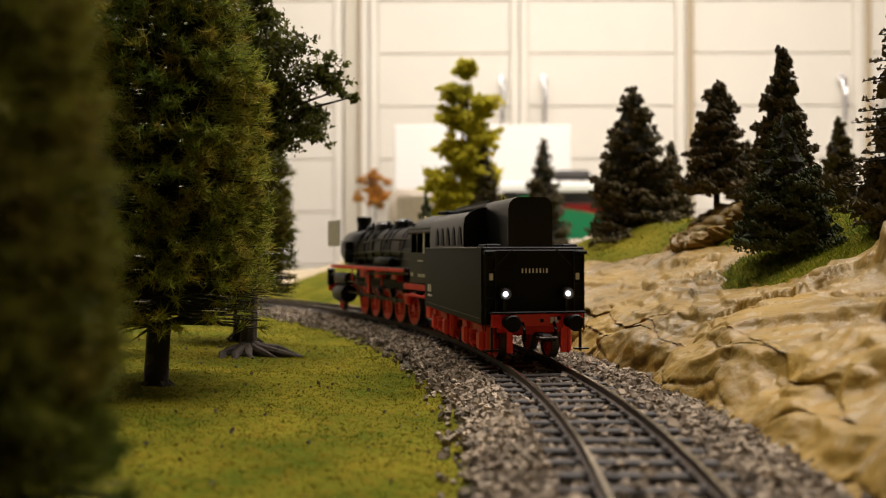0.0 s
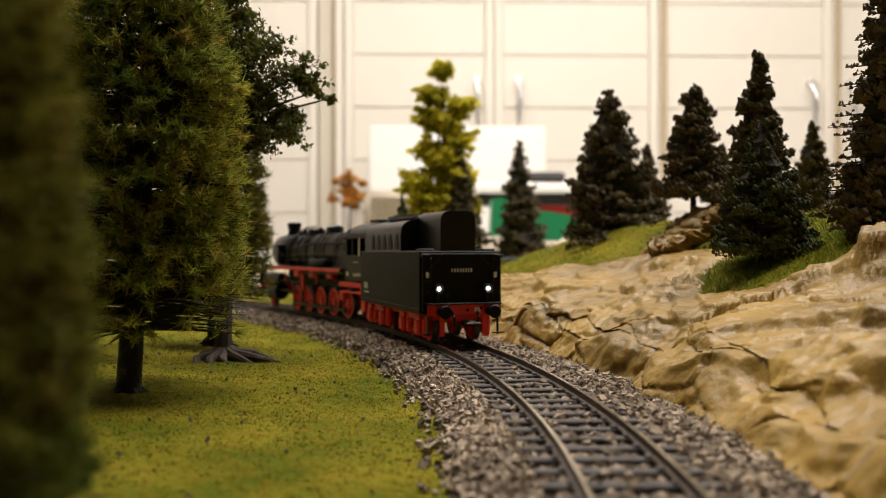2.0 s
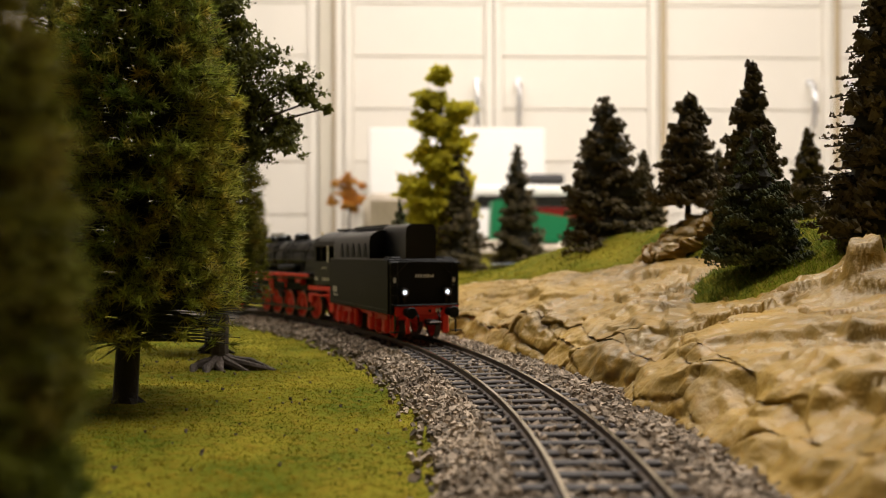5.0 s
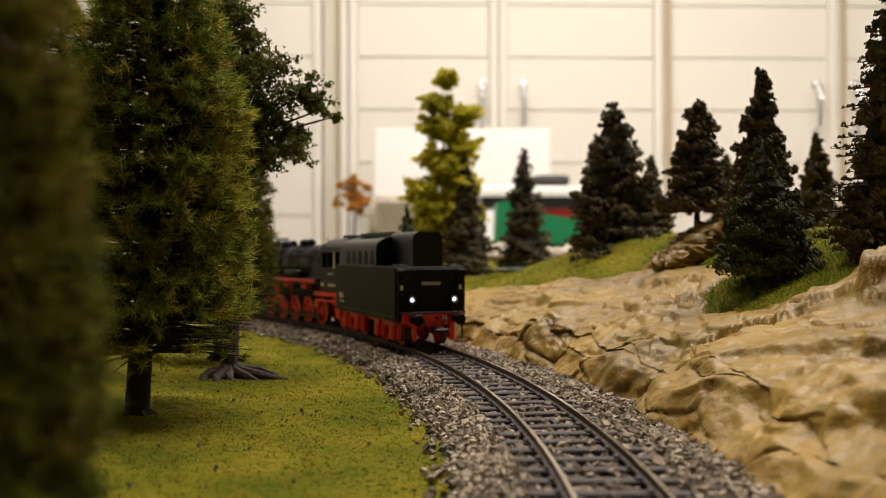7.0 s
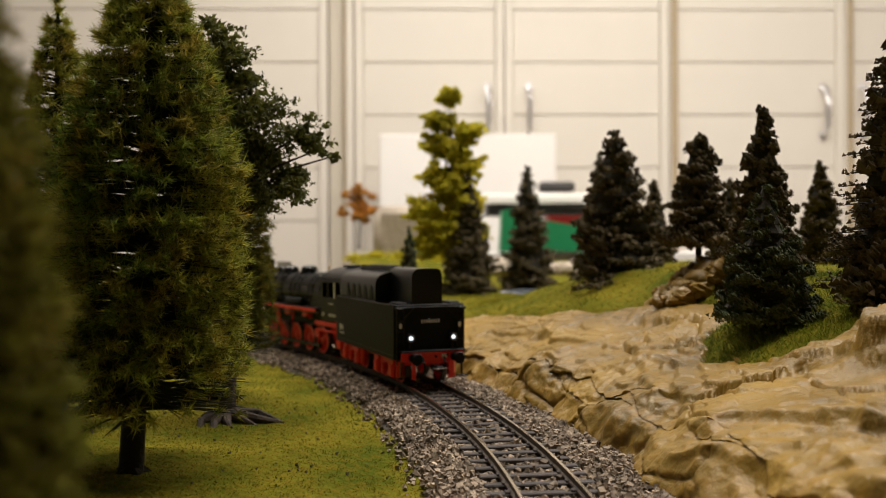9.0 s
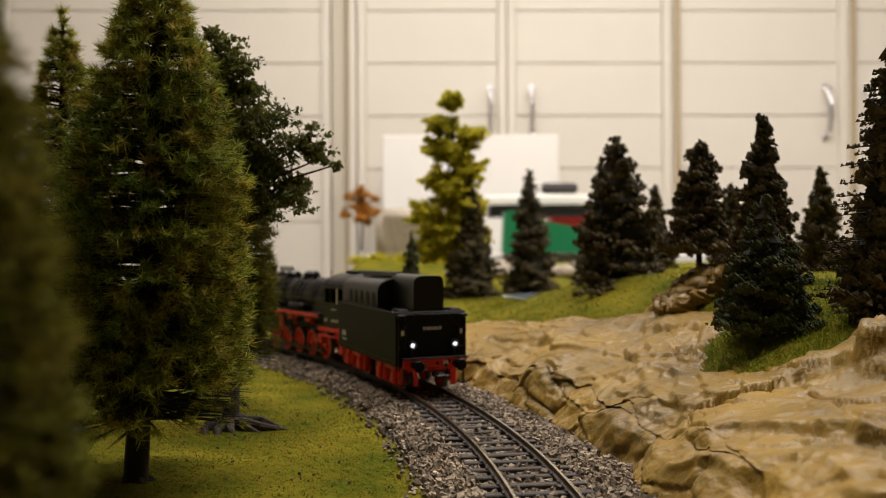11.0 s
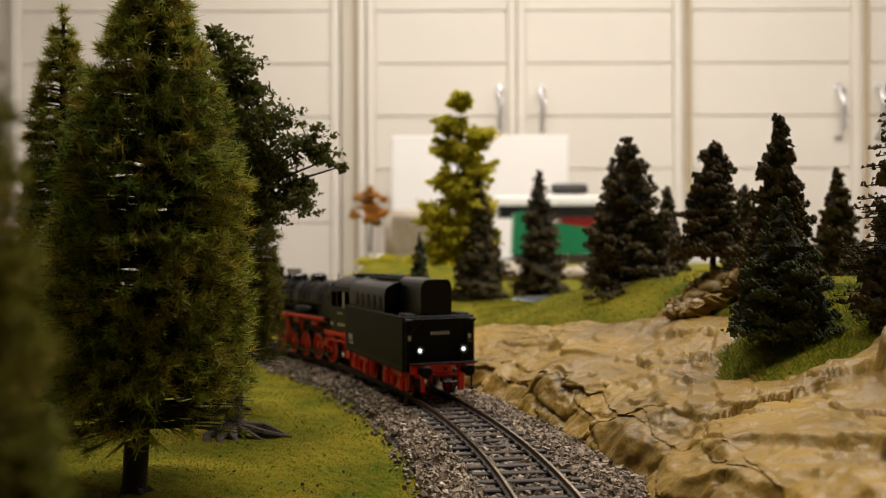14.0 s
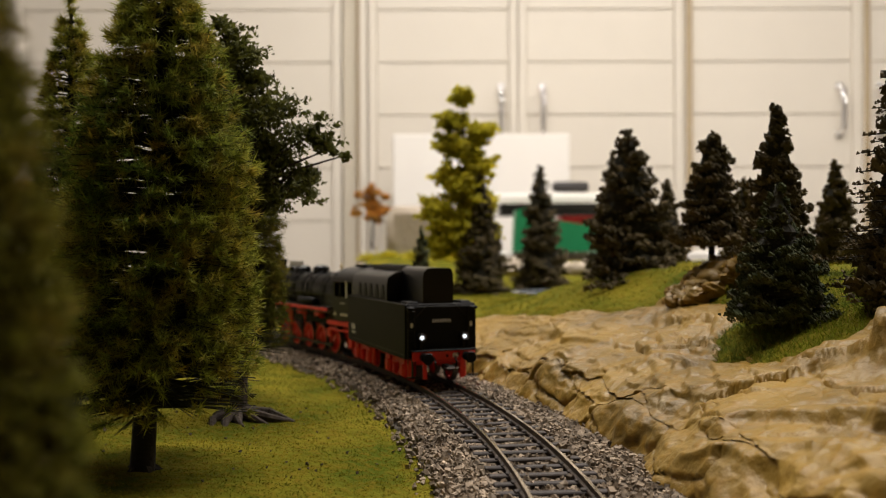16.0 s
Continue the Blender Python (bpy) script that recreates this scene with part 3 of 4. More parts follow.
# ---- trees ----
def fir(x, y, z0, z1, r, seed, mat="fir", n=7000, label="", bare=0.0, tiers=9, grain=0.00075, spread=1.0, lean=0.0, power=0.85):
    """A dark model fir: a trunk, a lumpy core dark like inner shade, and tiers of fine crumbs."""
    rng = np.random.RandomState(seed)
    h = z1 - z0
    t = thing("fir_tree", label or "dark green model fir tree with layered crumbly foliage", "tree", "dark fir trees", m=pose(x, y, z0))
    part("trunk", tube([(0, 0, -0.003), (0, 0, h * 0.5), (lean, 0, h * 0.97)], [0.0020 * h / 0.08, 0.0014 * h / 0.08, 0.0003], 7), "bark", t)
    phases = rng.rand(tiers, 2) * 6.3
    def radius(f, a):
        u = f * tiers
        k = min(int(u), tiers - 1)
        w = 1 + 0.13 * math.sin(2 * a + phases[k, 0]) + 0.10 * math.sin(3 * a + phases[k, 1])
        return r * ((1 - f) ** power + 0.045) * (0.80 + 0.28 * (1 - u + k)) * w
    # added opaque filler; its dark colour stands for shade deep in the crown
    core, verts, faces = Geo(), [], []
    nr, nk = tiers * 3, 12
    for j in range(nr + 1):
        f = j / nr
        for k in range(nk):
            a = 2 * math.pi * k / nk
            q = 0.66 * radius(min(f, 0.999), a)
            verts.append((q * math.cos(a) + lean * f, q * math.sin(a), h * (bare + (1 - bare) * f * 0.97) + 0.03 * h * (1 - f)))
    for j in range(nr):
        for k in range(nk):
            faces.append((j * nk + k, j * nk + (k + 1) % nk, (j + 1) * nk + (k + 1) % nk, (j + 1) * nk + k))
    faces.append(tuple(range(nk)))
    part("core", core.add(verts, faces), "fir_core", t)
    # layered boughs, each a flat fan of crumbs that lifts at its tip
    boughs, levels = [], max(11, int(h / 0.0036))
    for i in range(levels):
        for k in range(int(6 + 9 * (1 - i / levels))):
            f = min(max((i + 0.35 * rng.normal()) / levels, 0.0), 0.985)
            a = rng.rand() * 6.2832
            boughs.append((f, a, radius(f, a) * (0.90 + 0.22 * rng.rand()), rng.normal(0, 0.08)))
    boughs = np.array(boughs)
    chance = boughs[:, 2] ** 1.5 + (0.12 * r) ** 1.5
    f, a, q, rise = boughs[rng.choice(len(boughs), n, p=chance / chance.sum())].T
    w = 0.25 + 0.75 * rng.rand(n) ** 0.65
    side = rng.normal(0, 0.19, n) * q * (1.25 - 0.75 * w)
    k = q * w
    pts = np.stack([k * np.cos(a) - side * np.sin(a) + lean * f, k * np.sin(a) + side * np.cos(a),
                    h * (bare + (1 - bare) * f) + k * rise - 0.16 * k + 0.20 * k * w + rng.normal(0, 0.0006, n) - 0.30 * np.abs(side)], 1)
    part("crown", crumbs(pts, grain * spread, rng), mat, t)
    return t


def spruce(x, y, z0, z1, r, seed):
    """A sparser spruce whose bare twigs stand out at the sides."""
    t = fir(x, y, z0, z1, r * 0.8, seed, n=8000, label="tall dark model spruce with bare twigs at its sides", tiers=11, power=0.8)
    rng = np.random.RandomState(seed + 50)
    h, twigs, pts = z1 - z0, Geo(), []
    for i in range(150):
        f, a = rng.rand() * 0.95, rng.rand() * 6.283
        q = r * ((1 - f) ** 0.8 + 0.12) * (0.9 + 0.45 * rng.rand())
        b = Vector((q * math.cos(a), q * math.sin(a), h * f - 0.0015))
        tube([(0, 0, h * f), b * 0.6 + Vector((0, 0, h * f * 0.4)), b], [0.0004, 0.0003, 0.0001], 4, twigs)
        for s in range(14):
            w = 0.55 + 0.45 * rng.rand()
            pts.append((b.x * w, b.y * w, h * f - 0.001 * w + rng.normal(0, 0.0004)))
    part("twig_mass", twigs, "bark", t, "thin bare twigs", kind="stuff")
    part("needle_mass", crumbs(np.array(pts), 0.00038, rng), "fir", t)
    return t


def brush_conifer(x, y, z0, z1, r, foot, seed, lean=0.0, branches=1900, per=72, mat="needle", label="model conifer clad in green grass fibres on a dark trunk"):
    """A bottle-brush conifer: wire-like branches round a trunk, clad in grass fibres."""
    rng = np.random.RandomState(seed)
    h = z1 - z0
    t = thing("conifer", label, "tree", "brush conifers", m=pose(x, y, z0))
    part("trunk", tube([(0.0, 0, -0.002), (0, 0, 0.004), (lean * 0.1, 0, h * 0.1), (lean * 0.62, 0, h * 0.4), (lean, 0, h * 0.98)], [0.0046, 0.0036, 0.0034, 0.0026, 0.0006], 10), "bark", t, smooth=True)
    for k in range(5):
        a = 6.283 * k / 5 + 0.4
        part("root", tube([(0.002 * math.cos(a), 0.002 * math.sin(a), 0.003), (0.006 * math.cos(a), 0.006 * math.sin(a), 0.0003), (0.010 * math.cos(a), 0.010 * math.sin(a), -0.0012)], [0.0018, 0.0011, 0.0005], 6), "bark", t)
    sticks, roots, ways = Geo(), [], []
    for i in range(branches):
        g = 1 - rng.rand() ** 0.62 * 0.998
        g = min(max((round(g * 32) + rng.normal(0, 0.20)) / 32, 0.0), 0.998)
        f = foot + (1 - foot) * g
        a = rng.rand() * 6.283
        body = (1 - g ** 2.7) * 0.9 + 0.1 * (1 - g ** 8)
        q = r * body * (0.84 + 0.20 * rng.rand()) * (1 + 0.14 * noise.noise((a * 1.3, g * 7, seed)))
        if g < 0.04:
            q *= 0.8 + 0.35 * rng.rand()
        up = 0.05 * q * rng.normal() - 0.01 * q
        c = Vector((lean * math.sqrt(f), 0, h * f))
        tip = c + Vector((q * math.cos(a), q * math.sin(a), up))
        tube([c, c.lerp(tip, 0.5) + Vector((0, 0, 0.0006)), tip], [0.00040, 0.00032, 0.00012], 3, sticks)
        if g < 0.09 and rng.rand() < 0.82:
            continue
        for w in 0.52 + 0.48 * np.sqrt(rng.rand(5)):
            k = c.lerp(tip, float(w))
            aim = Vector((math.cos(a) * 0.6, math.sin(a) * 0.6, 0.15)) + Vector(rng.normal(0, 0.30, 3))
            for n in range(per // 5):
                roots.append((k.x + rng.normal(0, 0.00035), k.y + rng.normal(0, 0.00035), k.z + rng.normal(0, 0.00030)))
                ways.append(aim)
    part("branch_mass", sticks, "needle_core", t, "dark wire branches", kind="stuff")
    roots, ways = np.array(roots), np.array(ways)
    ways = ways + rng.normal(0, 0.55, ways.shape)
    part("crown", fibres(roots, ways, 0.0034, 0.00036, rng), mat, t)
    return t


def leaf_quads(points, size, rng):
    n = len(points)
    a, b = rng.normal(size=(n, 3)), rng.normal(size=(n, 3))
    a /= np.linalg.norm(a, axis=1, keepdims=True)
    b -= a * (a * b).sum(1, keepdims=True)
    b /= np.linalg.norm(b, axis=1, keepdims=True)
    s = size * (0.6 + 0.8 * rng.rand(n, 1))
    bend = np.cross(a, b) * s * 0.3
    v = np.stack([points - a * s, points + b * s * 0.55 + bend, points + a * s, points - b * s * 0.55 + bend], 1).reshape(-1, 3)
    return v, np.arange(4 * n).reshape(n, 4)


def broadleaf(name, x, y, z0, limbs, leaf, size, per, spread, bark, label, trunk_r, seed, roots=False, group=""):
    """A trunk, limbs to given places about it and clumps of small leaves on them."""
    rng = np.random.RandomState(seed)
    t = thing(name, label, "tree", group, m=pose(x, y, z0))
    top = max(p[2] for p, _ in limbs)
    fork = Vector((0.002, 0, top * 0.45))
    part("trunk", tube([(0, 0, -0.003), (0, 0, 0.003), (0.001, 0, top * 0.25), fork, (0.001, 0, top * 0.9)], [trunk_r * 1.5, trunk_r, trunk_r * 0.85, trunk_r * 0.7, trunk_r * 0.2], 9), bark, t, smooth=True)
    if roots:
        for k in range(12):
            a = 6.283 * k / 12 + 0.5 * rng.rand()
            e = 0.012 + 0.010 * rng.rand()
            b = a + 0.5 * rng.normal()
            way = [(0, 0, 0.0045), (0.25 * e * math.cos(a), 0.25 * e * math.sin(a), 0.0022), (0.6 * e * math.cos(a), 0.6 * e * math.sin(a), 0.0012), (e * math.cos(b), e * math.sin(b), -0.0014)]
            part("root", tube(way, [0.0024, 0.0021, 0.0017, 0.0008], 8), bark, t, smooth=True)
    pts = []
    for p, q in limbs:
        p = Vector(p)
        start = Vector((0.001, 0, min(max(p.z * 0.75, top * 0.3), top * 0.85)))
        mid = start.lerp(p, 0.5) + Vector((0, 0, 0.12 * (p - start).length))
        part("limb", tube([start, mid, p], [trunk_r * 0.34, trunk_r * 0.2, trunk_r * 0.08], 6), bark, t)
        for c in range(max(3, int(per * q * q * 0.12))):
            w = rng.normal(0, 0.50, 3)
            centre = np.array(p) + w * spread * q * (1, 1, 0.75)
            m = int(10 + 10 * rng.rand())
            pts.append(centre + rng.normal(0, 0.17 * spread * min(q, 1.2), (m, 3)) * (1, 1, 0.6))
    part("crown", leaf_quads(np.concatenate(pts), size, rng), leaf, t)
    return t


def trees():
    # firs on the rocky side
    fir(0.1125, 0.4876, 0.040, 0.1290, 0.0262, 21, n=13000, grain=0.00065, power=0.66, lean=-0.0029)
    fir(0.1437, 0.70, 0.034, 0.1407, 0.021, 22, n=7000)
    fir(0.1478, 0.5488, 0.040, 0.1055, 0.017, 23, n=6000)
    fir(0.1310, 0.4049, 0.0530, 0.1150, 0.0155, 24, n=10000, grain=0.0006, bare=0.17, label="dark model fir with a bare lower trunk on the crest", tiers=6, power=0.62)
    fir(0.1425, 0.3567, 0.0400, 0.1207, 0.0165, 25, n=17000, grain=0.00058, tiers=9, power=0.80)
    fir(0.1205, 0.2995, 0.0345, 0.0830, 0.0172, 26, "fir_blue", n=24000, grain=0.00040, bare=0.07, label="bushy blue-green model fir standing in grass on the rock", tiers=10, power=0.95)
    fir(0.2266, 0.4848, 0.0500, 0.1104, 0.0165, 27, n=7000)
    fir(0.200, 0.555, 0.048, 0.107, 0.016, 28, n=6000)
    spruce(0.1545, 0.278, 0.036, 0.131, 0.021, 29)
    fir(0.0937, 0.7808, 0.028, 0.1387, 0.0255, 30, n=9000)
    fir(0.0390, 0.7560, 0.019, 0.1300, 0.0260, 31, n=9000)
    fir(-0.0105, 0.6226, 0.022, 0.0763, 0.0105, 32, "fir_blue", n=2500, label="small slender model fir beside the track", tiers=5)
    # brush conifers on the lawn
    brush_conifer(-0.0840, 0.2560, -0.0075, 0.152, 0.0300, 0.128, 41, lean=0.0070)
    # near tree takes the darker needles in place of shade falling on it
    brush_conifer(-0.0680, 0.1010, -0.0090, 0.128, 0.0285, 0.015, 42, lean=0.004, branches=2300, per=60, mat="needle_dark", label="dark olive model conifer clad in dense short fibres, shade kept in its colour")
    brush_conifer(-0.1370, 0.3300, -0.006, 0.155, 0.0180, 0.12, 43, branches=1300, per=50)
    brush_conifer(-0.0900, 0.3880, -0.006, 0.146, 0.0235, 0.14, 44, branches=1500, per=55, mat="needle_dark", label="dark olive model conifer clad in dense short fibres, shade kept in its colour")
    # broad-leaved trees
    limbs = [((0.012, 0.004, 0.088), 1.1), ((0.0, 0.002, 0.090), 1.2), ((-0.014, 0.0, 0.092), 1.1), ((0.0385, 0.02, 0.104), 0.35), ((0.033, 0.018, 0.1065), 0.5), ((0.028, 0.01, 0.112), 0.9), ((0.020, 0.03, 0.093), 0.9), ((0.024, 0.015, 0.094), 0.6), ((0.012, 0.0, 0.118), 1.2), ((0.001, -0.005, 0.140), 1.1), ((-0.012, 0.005, 0.125), 1.3),
             ((0.004, 0.01, 0.100), 1.3), ((-0.02, 0.0, 0.105), 1.3), ((-0.005, -0.01, 0.118), 1.3), ((0.006, 0.0, 0.131), 0.9), ((0.014, 0.01, 0.105), 1.1), ((-0.006, 0.0, 0.150), 0.7)]
    broadleaf("broadleaf_tree", -0.0745, 0.335, -0.006, limbs, "leaf", 0.00125, 480, 0.0090, "bark_brown", "dark green model broad-leaved tree with gnarled roots", 0.0034, 51, True)
    limbs = [((0.000, 0, 0.150), 0.6), ((-0.008, 0, 0.128), 0.7), ((0.016, 0, 0.118), 0.7), ((-0.012, 0, 0.108), 0.75), ((0.004, 0, 0.103), 0.8), ((0.014, 0, 0.088), 0.75), ((-0.010, 0, 0.078), 0.8), ((0.004, 0, 0.070), 0.9), ((-0.022, 0, 0.048), 0.9), ((0.010, 0, 0.052), 1.0),
             ((-0.006, 0, 0.035), 1.0), ((0.018, 0, 0.030), 0.8), ((-0.018, 0, 0.020), 0.8), ((0.006, 0, 0.014), 0.9)]
    broadleaf("yellow_tree", 0.0225, 0.7648, 0.046, limbs, "leaf_yellow", 0.0030, 1100, 0.0150, "bark_brown", "yellow-green model tree with clumpy foliage", 0.0028, 52)
    limbs = [((0.0, 0, 0.100), 0.8), ((-0.022, 0, 0.092), 0.6), ((0.022, 0, 0.088), 0.5), ((0.0, 0.01, 0.078), 1.0), ((-0.030, 0, 0.062), 0.6), ((0.028, 0, 0.062), 0.7), ((0.006, 0, 0.058), 1.0)]
    broadleaf("autumn_tree", -0.1183, 1.500, 0.066, limbs, "leaf_brown", 0.0042, 260, 0.015, "bark_brown", "small bare-stemmed model tree with rust-brown leaves", 0.0022, 53)
    # low shrubs on the far knoll
    for i, (x, y, s) in enumerate(((-0.10, 1.22, 0.012), (-0.07, 1.18, 0.010), (-0.03, 1.15, 0.013), (-0.125, 1.3, 0.010), (0.02, 1.1, 0.012))):
        rng = np.random.RandomState(80 + i)
        b = thing("shrub", "low olive-green model shrub on the knoll", "shrub", "shrubs", m=pose(x, y, height(x, y)))
        part("clump", leaf_quads(rng.normal(0, 0.45, (500, 3)) * (s * 1.4, s, s * 0.55) + (0, 0, s * 0.3), 0.002, rng), "leaf_yellow", b)


# ---- the train ----
WHEELS, RODS, SPOKES = [], [], {}


def wheel(parent, r, x, y, spokes, weight=False):
    """A spoked wheel on one side of an axle, with its steel tyre."""
    s = 1 if x > 0 else -1
    rim = lathe([(r * 0.78, -0.0010), (r * 0.93, -0.0010), (r * 0.93, 0.0010), (r * 0.78, 0.0010)], "x", 28, ring=True)
    lathe([(0.0001, -0.0012), (r * 0.22, -0.0012), (r * 0.22, 0.0013), (0.0001, 0.0013)], "x", 14, g=rim)
    w = part("wheel", rim, "red", parent)
    w.matrix_basis = pose(x, y, r)
    me = SPOKES.setdefault(r, None) or mesh_of("spoke", box(0.0009, 0.0008, r * 0.70, (0, 0, r * 0.46)), "red")
    SPOKES[r] = me
    for k in range(spokes):
        spoke = new("spoke", me)
        spoke.parent = w
        spoke.matrix_basis = Matrix.Rotation(6.28318 * k / spokes, 4, "X")
    if weight:
        part("counterweight", box(0.0012, r * 0.95, r * 0.26, (0.0002 * s, 0, -r * 0.66), 0.0003), "red", w)
    part("tyre", lathe([(r * 0.93, -0.0012), (r, -0.0010), (r * 1.0, 0.0010), (r * 1.06, 0.0011 * 1), (r * 1.06, 0.0015), (r * 0.93, 0.0015)] if s < 0 else [(r * 0.93, -0.0015), (r * 1.06, -0.0015), (r * 1.06, -0.0011), (r, -0.0010), (r, 0.0010), (r * 0.93, 0.0012)], "x", 28, ring=True), "steel", w, "grey steel tyre")
    WHEELS.append((w, x, y, r))
    return w


def buffer_unit(parent, x, y, s):
    """A sprung buffer that points along s * y."""
    b = part("buffer", lathe([(0.0019, 0.0), (0.0019, 0.0028 * s), (0.0012, 0.003 * s), (0.0012, 0.0058 * s), (0.0024, 0.0060 * s), (0.0026, 0.0064 * s), (0.0022, 0.0069 * s), (0.0003, 0.0070 * s)], "y", 20, (x, y, 0.0128)), "black_matt", parent, smooth=True)
    part("buffer_base", box(0.0042, 0.0006, 0.0042, (x, y + 0.0003 * s, 0.0128)), "red", b)


def lamp_unit(parent, x, y, z, s):
    l = part("headlamp", lathe([(0.0012, 0.0), (0.0019, 0.0006 * s), (0.0020, 0.0030 * s), (0.0018, 0.0031 * s), (0.0016, 0.0028 * s), (0.0001, 0.0027 * s)], "y", 20, (x, y, z)), "black", parent, smooth=True)
    part("lamp_lens", lathe([(0.00092, 0.0027 * s), (0.00085, 0.0030 * s), (0.0005, 0.0033 * s), (0.0001, 0.0034 * s)], "y", 16, (x, y, z)), "glow", l, "lit white lamp lens", True)
    part("lamp_ring", lathe([(0.0011, 0.0027 * s), (0.0018, 0.0029 * s), (0.0018, 0.0033 * s), (0.0015, 0.0034 * s), (0.0012, 0.0031 * s)], "y", 20, (x, y, z), ring=True), "steel", l)
    part("lamp_stand", box(0.0010, 0.0010, z - 0.0155, (x, y + 0.001 * s, (z + 0.0150) / 2 - 0.001)), "black", l)


def bars(parent, name, x, y, z, widths, tall, gap, face, mat="white"):
    """Unreadable or numbered lettering as a row of small bars on a face ('rear' or 'left')."""
    g, u = Geo(), -(sum(widths) + gap * (len(widths) - 1)) / 2
    for w in widths:
        if face == "rear":
            box(w, 0.00015, tall, (x + u + w / 2, y, z), 0.00003, g)
        else:
            box(0.00015, w, tall, (x, y + u + w / 2, z), 0.00003, g)
        u += w + gap
    return part(name, g, mat, parent)


def arch(half, z0, spring, top, n=10):
    """An outline with upright sides and a rounded top."""
    pts = [(-half, z0), (half, z0), (half, spring)]
    for k in range(1, n):
        a = math.pi * k / n
        c, s = math.cos(a), math.sin(a)
        pts.append((half * math.copysign(abs(c) ** 0.75, c), spring + (top - spring) * s ** 0.75))
    return pts + [(-half, spring)]


def tender():
    t = thing("tender", "black model steam tender with red bogies and a rounded coal-dust bunker", "tender")
    h = 0.047
    body = part("tank", box(0.0332, 2 * h, 0.0240, (0, 0, 0.0236), 0.0004), "black_matt", t)
    part("tank_rim", box(0.0338, 2 * h - 0.004, 0.0006, (0, 0.002, 0.0353), 0.0002), "black", body)
    part("side_bead", box(0.0001, 2 * h - 0.002, 0.0003, (-0.01668, 0, 0.0135), 0.00003), "black", body)
    # bunker hull with scallops, ridge and rear tower
    hull = part("bunker", extrude(arch(0.0146, 0.0354, 0.0428, 0.0492), -0.0150, 0.0455), "black", t, smooth=True)
    part("bunker_end", extrude(arch(0.0150, 0.0354, 0.0430, 0.0497), -0.0160, -0.0146), "black", hull, smooth=True)
    for s in (-1, 1):
        for k in range(5):
            y = -0.0090 + k * 0.0098
            g = Geo()
            pts = [(-0.0030, 0.0), (0.0030, 0.0), (0.0023, 0.0032), (0.0012, 0.0060), (0.0, 0.0068), (-0.0012, 0.0060), (-0.0023, 0.0032)]
            vs = [(s * (0.01465 + e), y + a, 0.0362 + b) for e in (-0.0008, 0.00022) for a, b in pts]
            g.add(vs, [tuple(range(7)), tuple(range(7, 14))] + [(i, (i + 1) % 7, 7 + (i + 1) % 7, 7 + i) for i in range(7)])
            part("scallop", g, "black_matt", hull, "dark pointed recess")
    tower = part("tower", extrude([(-0.0072, 0.0354), (0.0072, 0.0354), (0.0072, 0.0478), (0.0069, 0.0494), (0.0062, 0.0506), (0.0050, 0.0512), (-0.0040, 0.0512), (-0.0056, 0.0506), (-0.0068, 0.0492), (-0.0072, 0.0474)], -0.0440, -0.0120), "black", t, smooth=True)
    part("ridge", box(0.0100, 0.053, 0.0016, (0, 0.0140, 0.0505), 0.0005), "black", tower)
    part("ridge_rail", box(0.0004, 0.053, 0.0008, (-0.0046, 0.0140, 0.0514), 0.0001), "black_matt", tower)
    for y in (0.004, 0.016, 0.029):
        part("lid", lathe([(0.0036, 0.0510), (0.0038, 0.0517), (0.0030, 0.0521), (0.0001, 0.0522)], "z", 16, (0, y, 0)), "black_matt", tower, smooth=True)
    part("whistle", lathe([(0.0004, 0.0505), (0.0003, 0.0530), (0.0001, 0.0533)], "z", 8, (0.001, -0.010, 0)), "black_matt", tower)
    for s in (-1, 1):
        part("rear_hatch", box(0.0050, 0.010, 0.0026, (s * 0.0124, -h + 0.0062, 0.0352), 0.0004), "black_matt", body)
        part("rear_step", box(0.0030, 0.0042, 0.0012, (s * 0.0148, -h - 0.0014, 0.0338), 0.0003), "black_matt", body)
        # diagonal braces on the rear wall
        g = box(0.0090, 0.0003, 0.0004, (0, 0, 0))
        g.move(pose(s * 0.0100, -h - 0.0011, 0.0318, 0, s * 45, 0))
        part("brace", g, "black", body)
        part("route_tag", box(0.0013, 0.0003, 0.0021, (s * 0.0139, -h - 0.0012, 0.0264), 0.0001), "white", body, "small white tag")
        # ladders with thin rungs
        lad = part("ladder", box(0.0004, 0.0004, 0.0245, (s * 0.0126, -h - 0.0016, 0.0220)), "black", t)
        part("rail", box(0.0004, 0.0004, 0.0245, (s * 0.0158, -h - 0.0016, 0.0220)), "black", lad)
        for k in range(6):
            part("rung", box(0.0034, 0.0003, 0.0003, (s * 0.0142, -h - 0.0017, 0.0115 + 0.0042 * k)), "black", lad)
    part("rear_panel", box(0.0322, 0.0010, 0.0222, (0, -h - 0.0005, 0.0236), 0.0003), "black_matt", body)
    bars(body, "number_bars", 0, -h - 0.00112, 0.0282, [0.0005, 0.0005, 0.0005, 0.0005, 0.0005, 0.0005, 0.0003, 0.0005], 0.0014, 0.00065, "rear")
    bars(body, "letter_bars", -0.01672, 0.0365, 0.0195, [0.0022, 0.0022], 0.0028, 0.0016, "left")
    bars(body, "small_letter_bars", -0.01672, 0.0355, 0.0166, [0.0016, 0.0030, 0.0022], 0.0007, 0.0007, "left")
    # red rear beam, buffers, steps, hoses
    beam = part("rear_beam", box(0.0292, 0.0016, 0.0042, (0, -h - 0.0036, 0.0132), 0.0003), "red", t, "red buffer beam")
    part("deck", box(0.0300, 0.0056, 0.0006, (0, -h - 0.0028, 0.0156), 0.0002), "black_matt", beam)
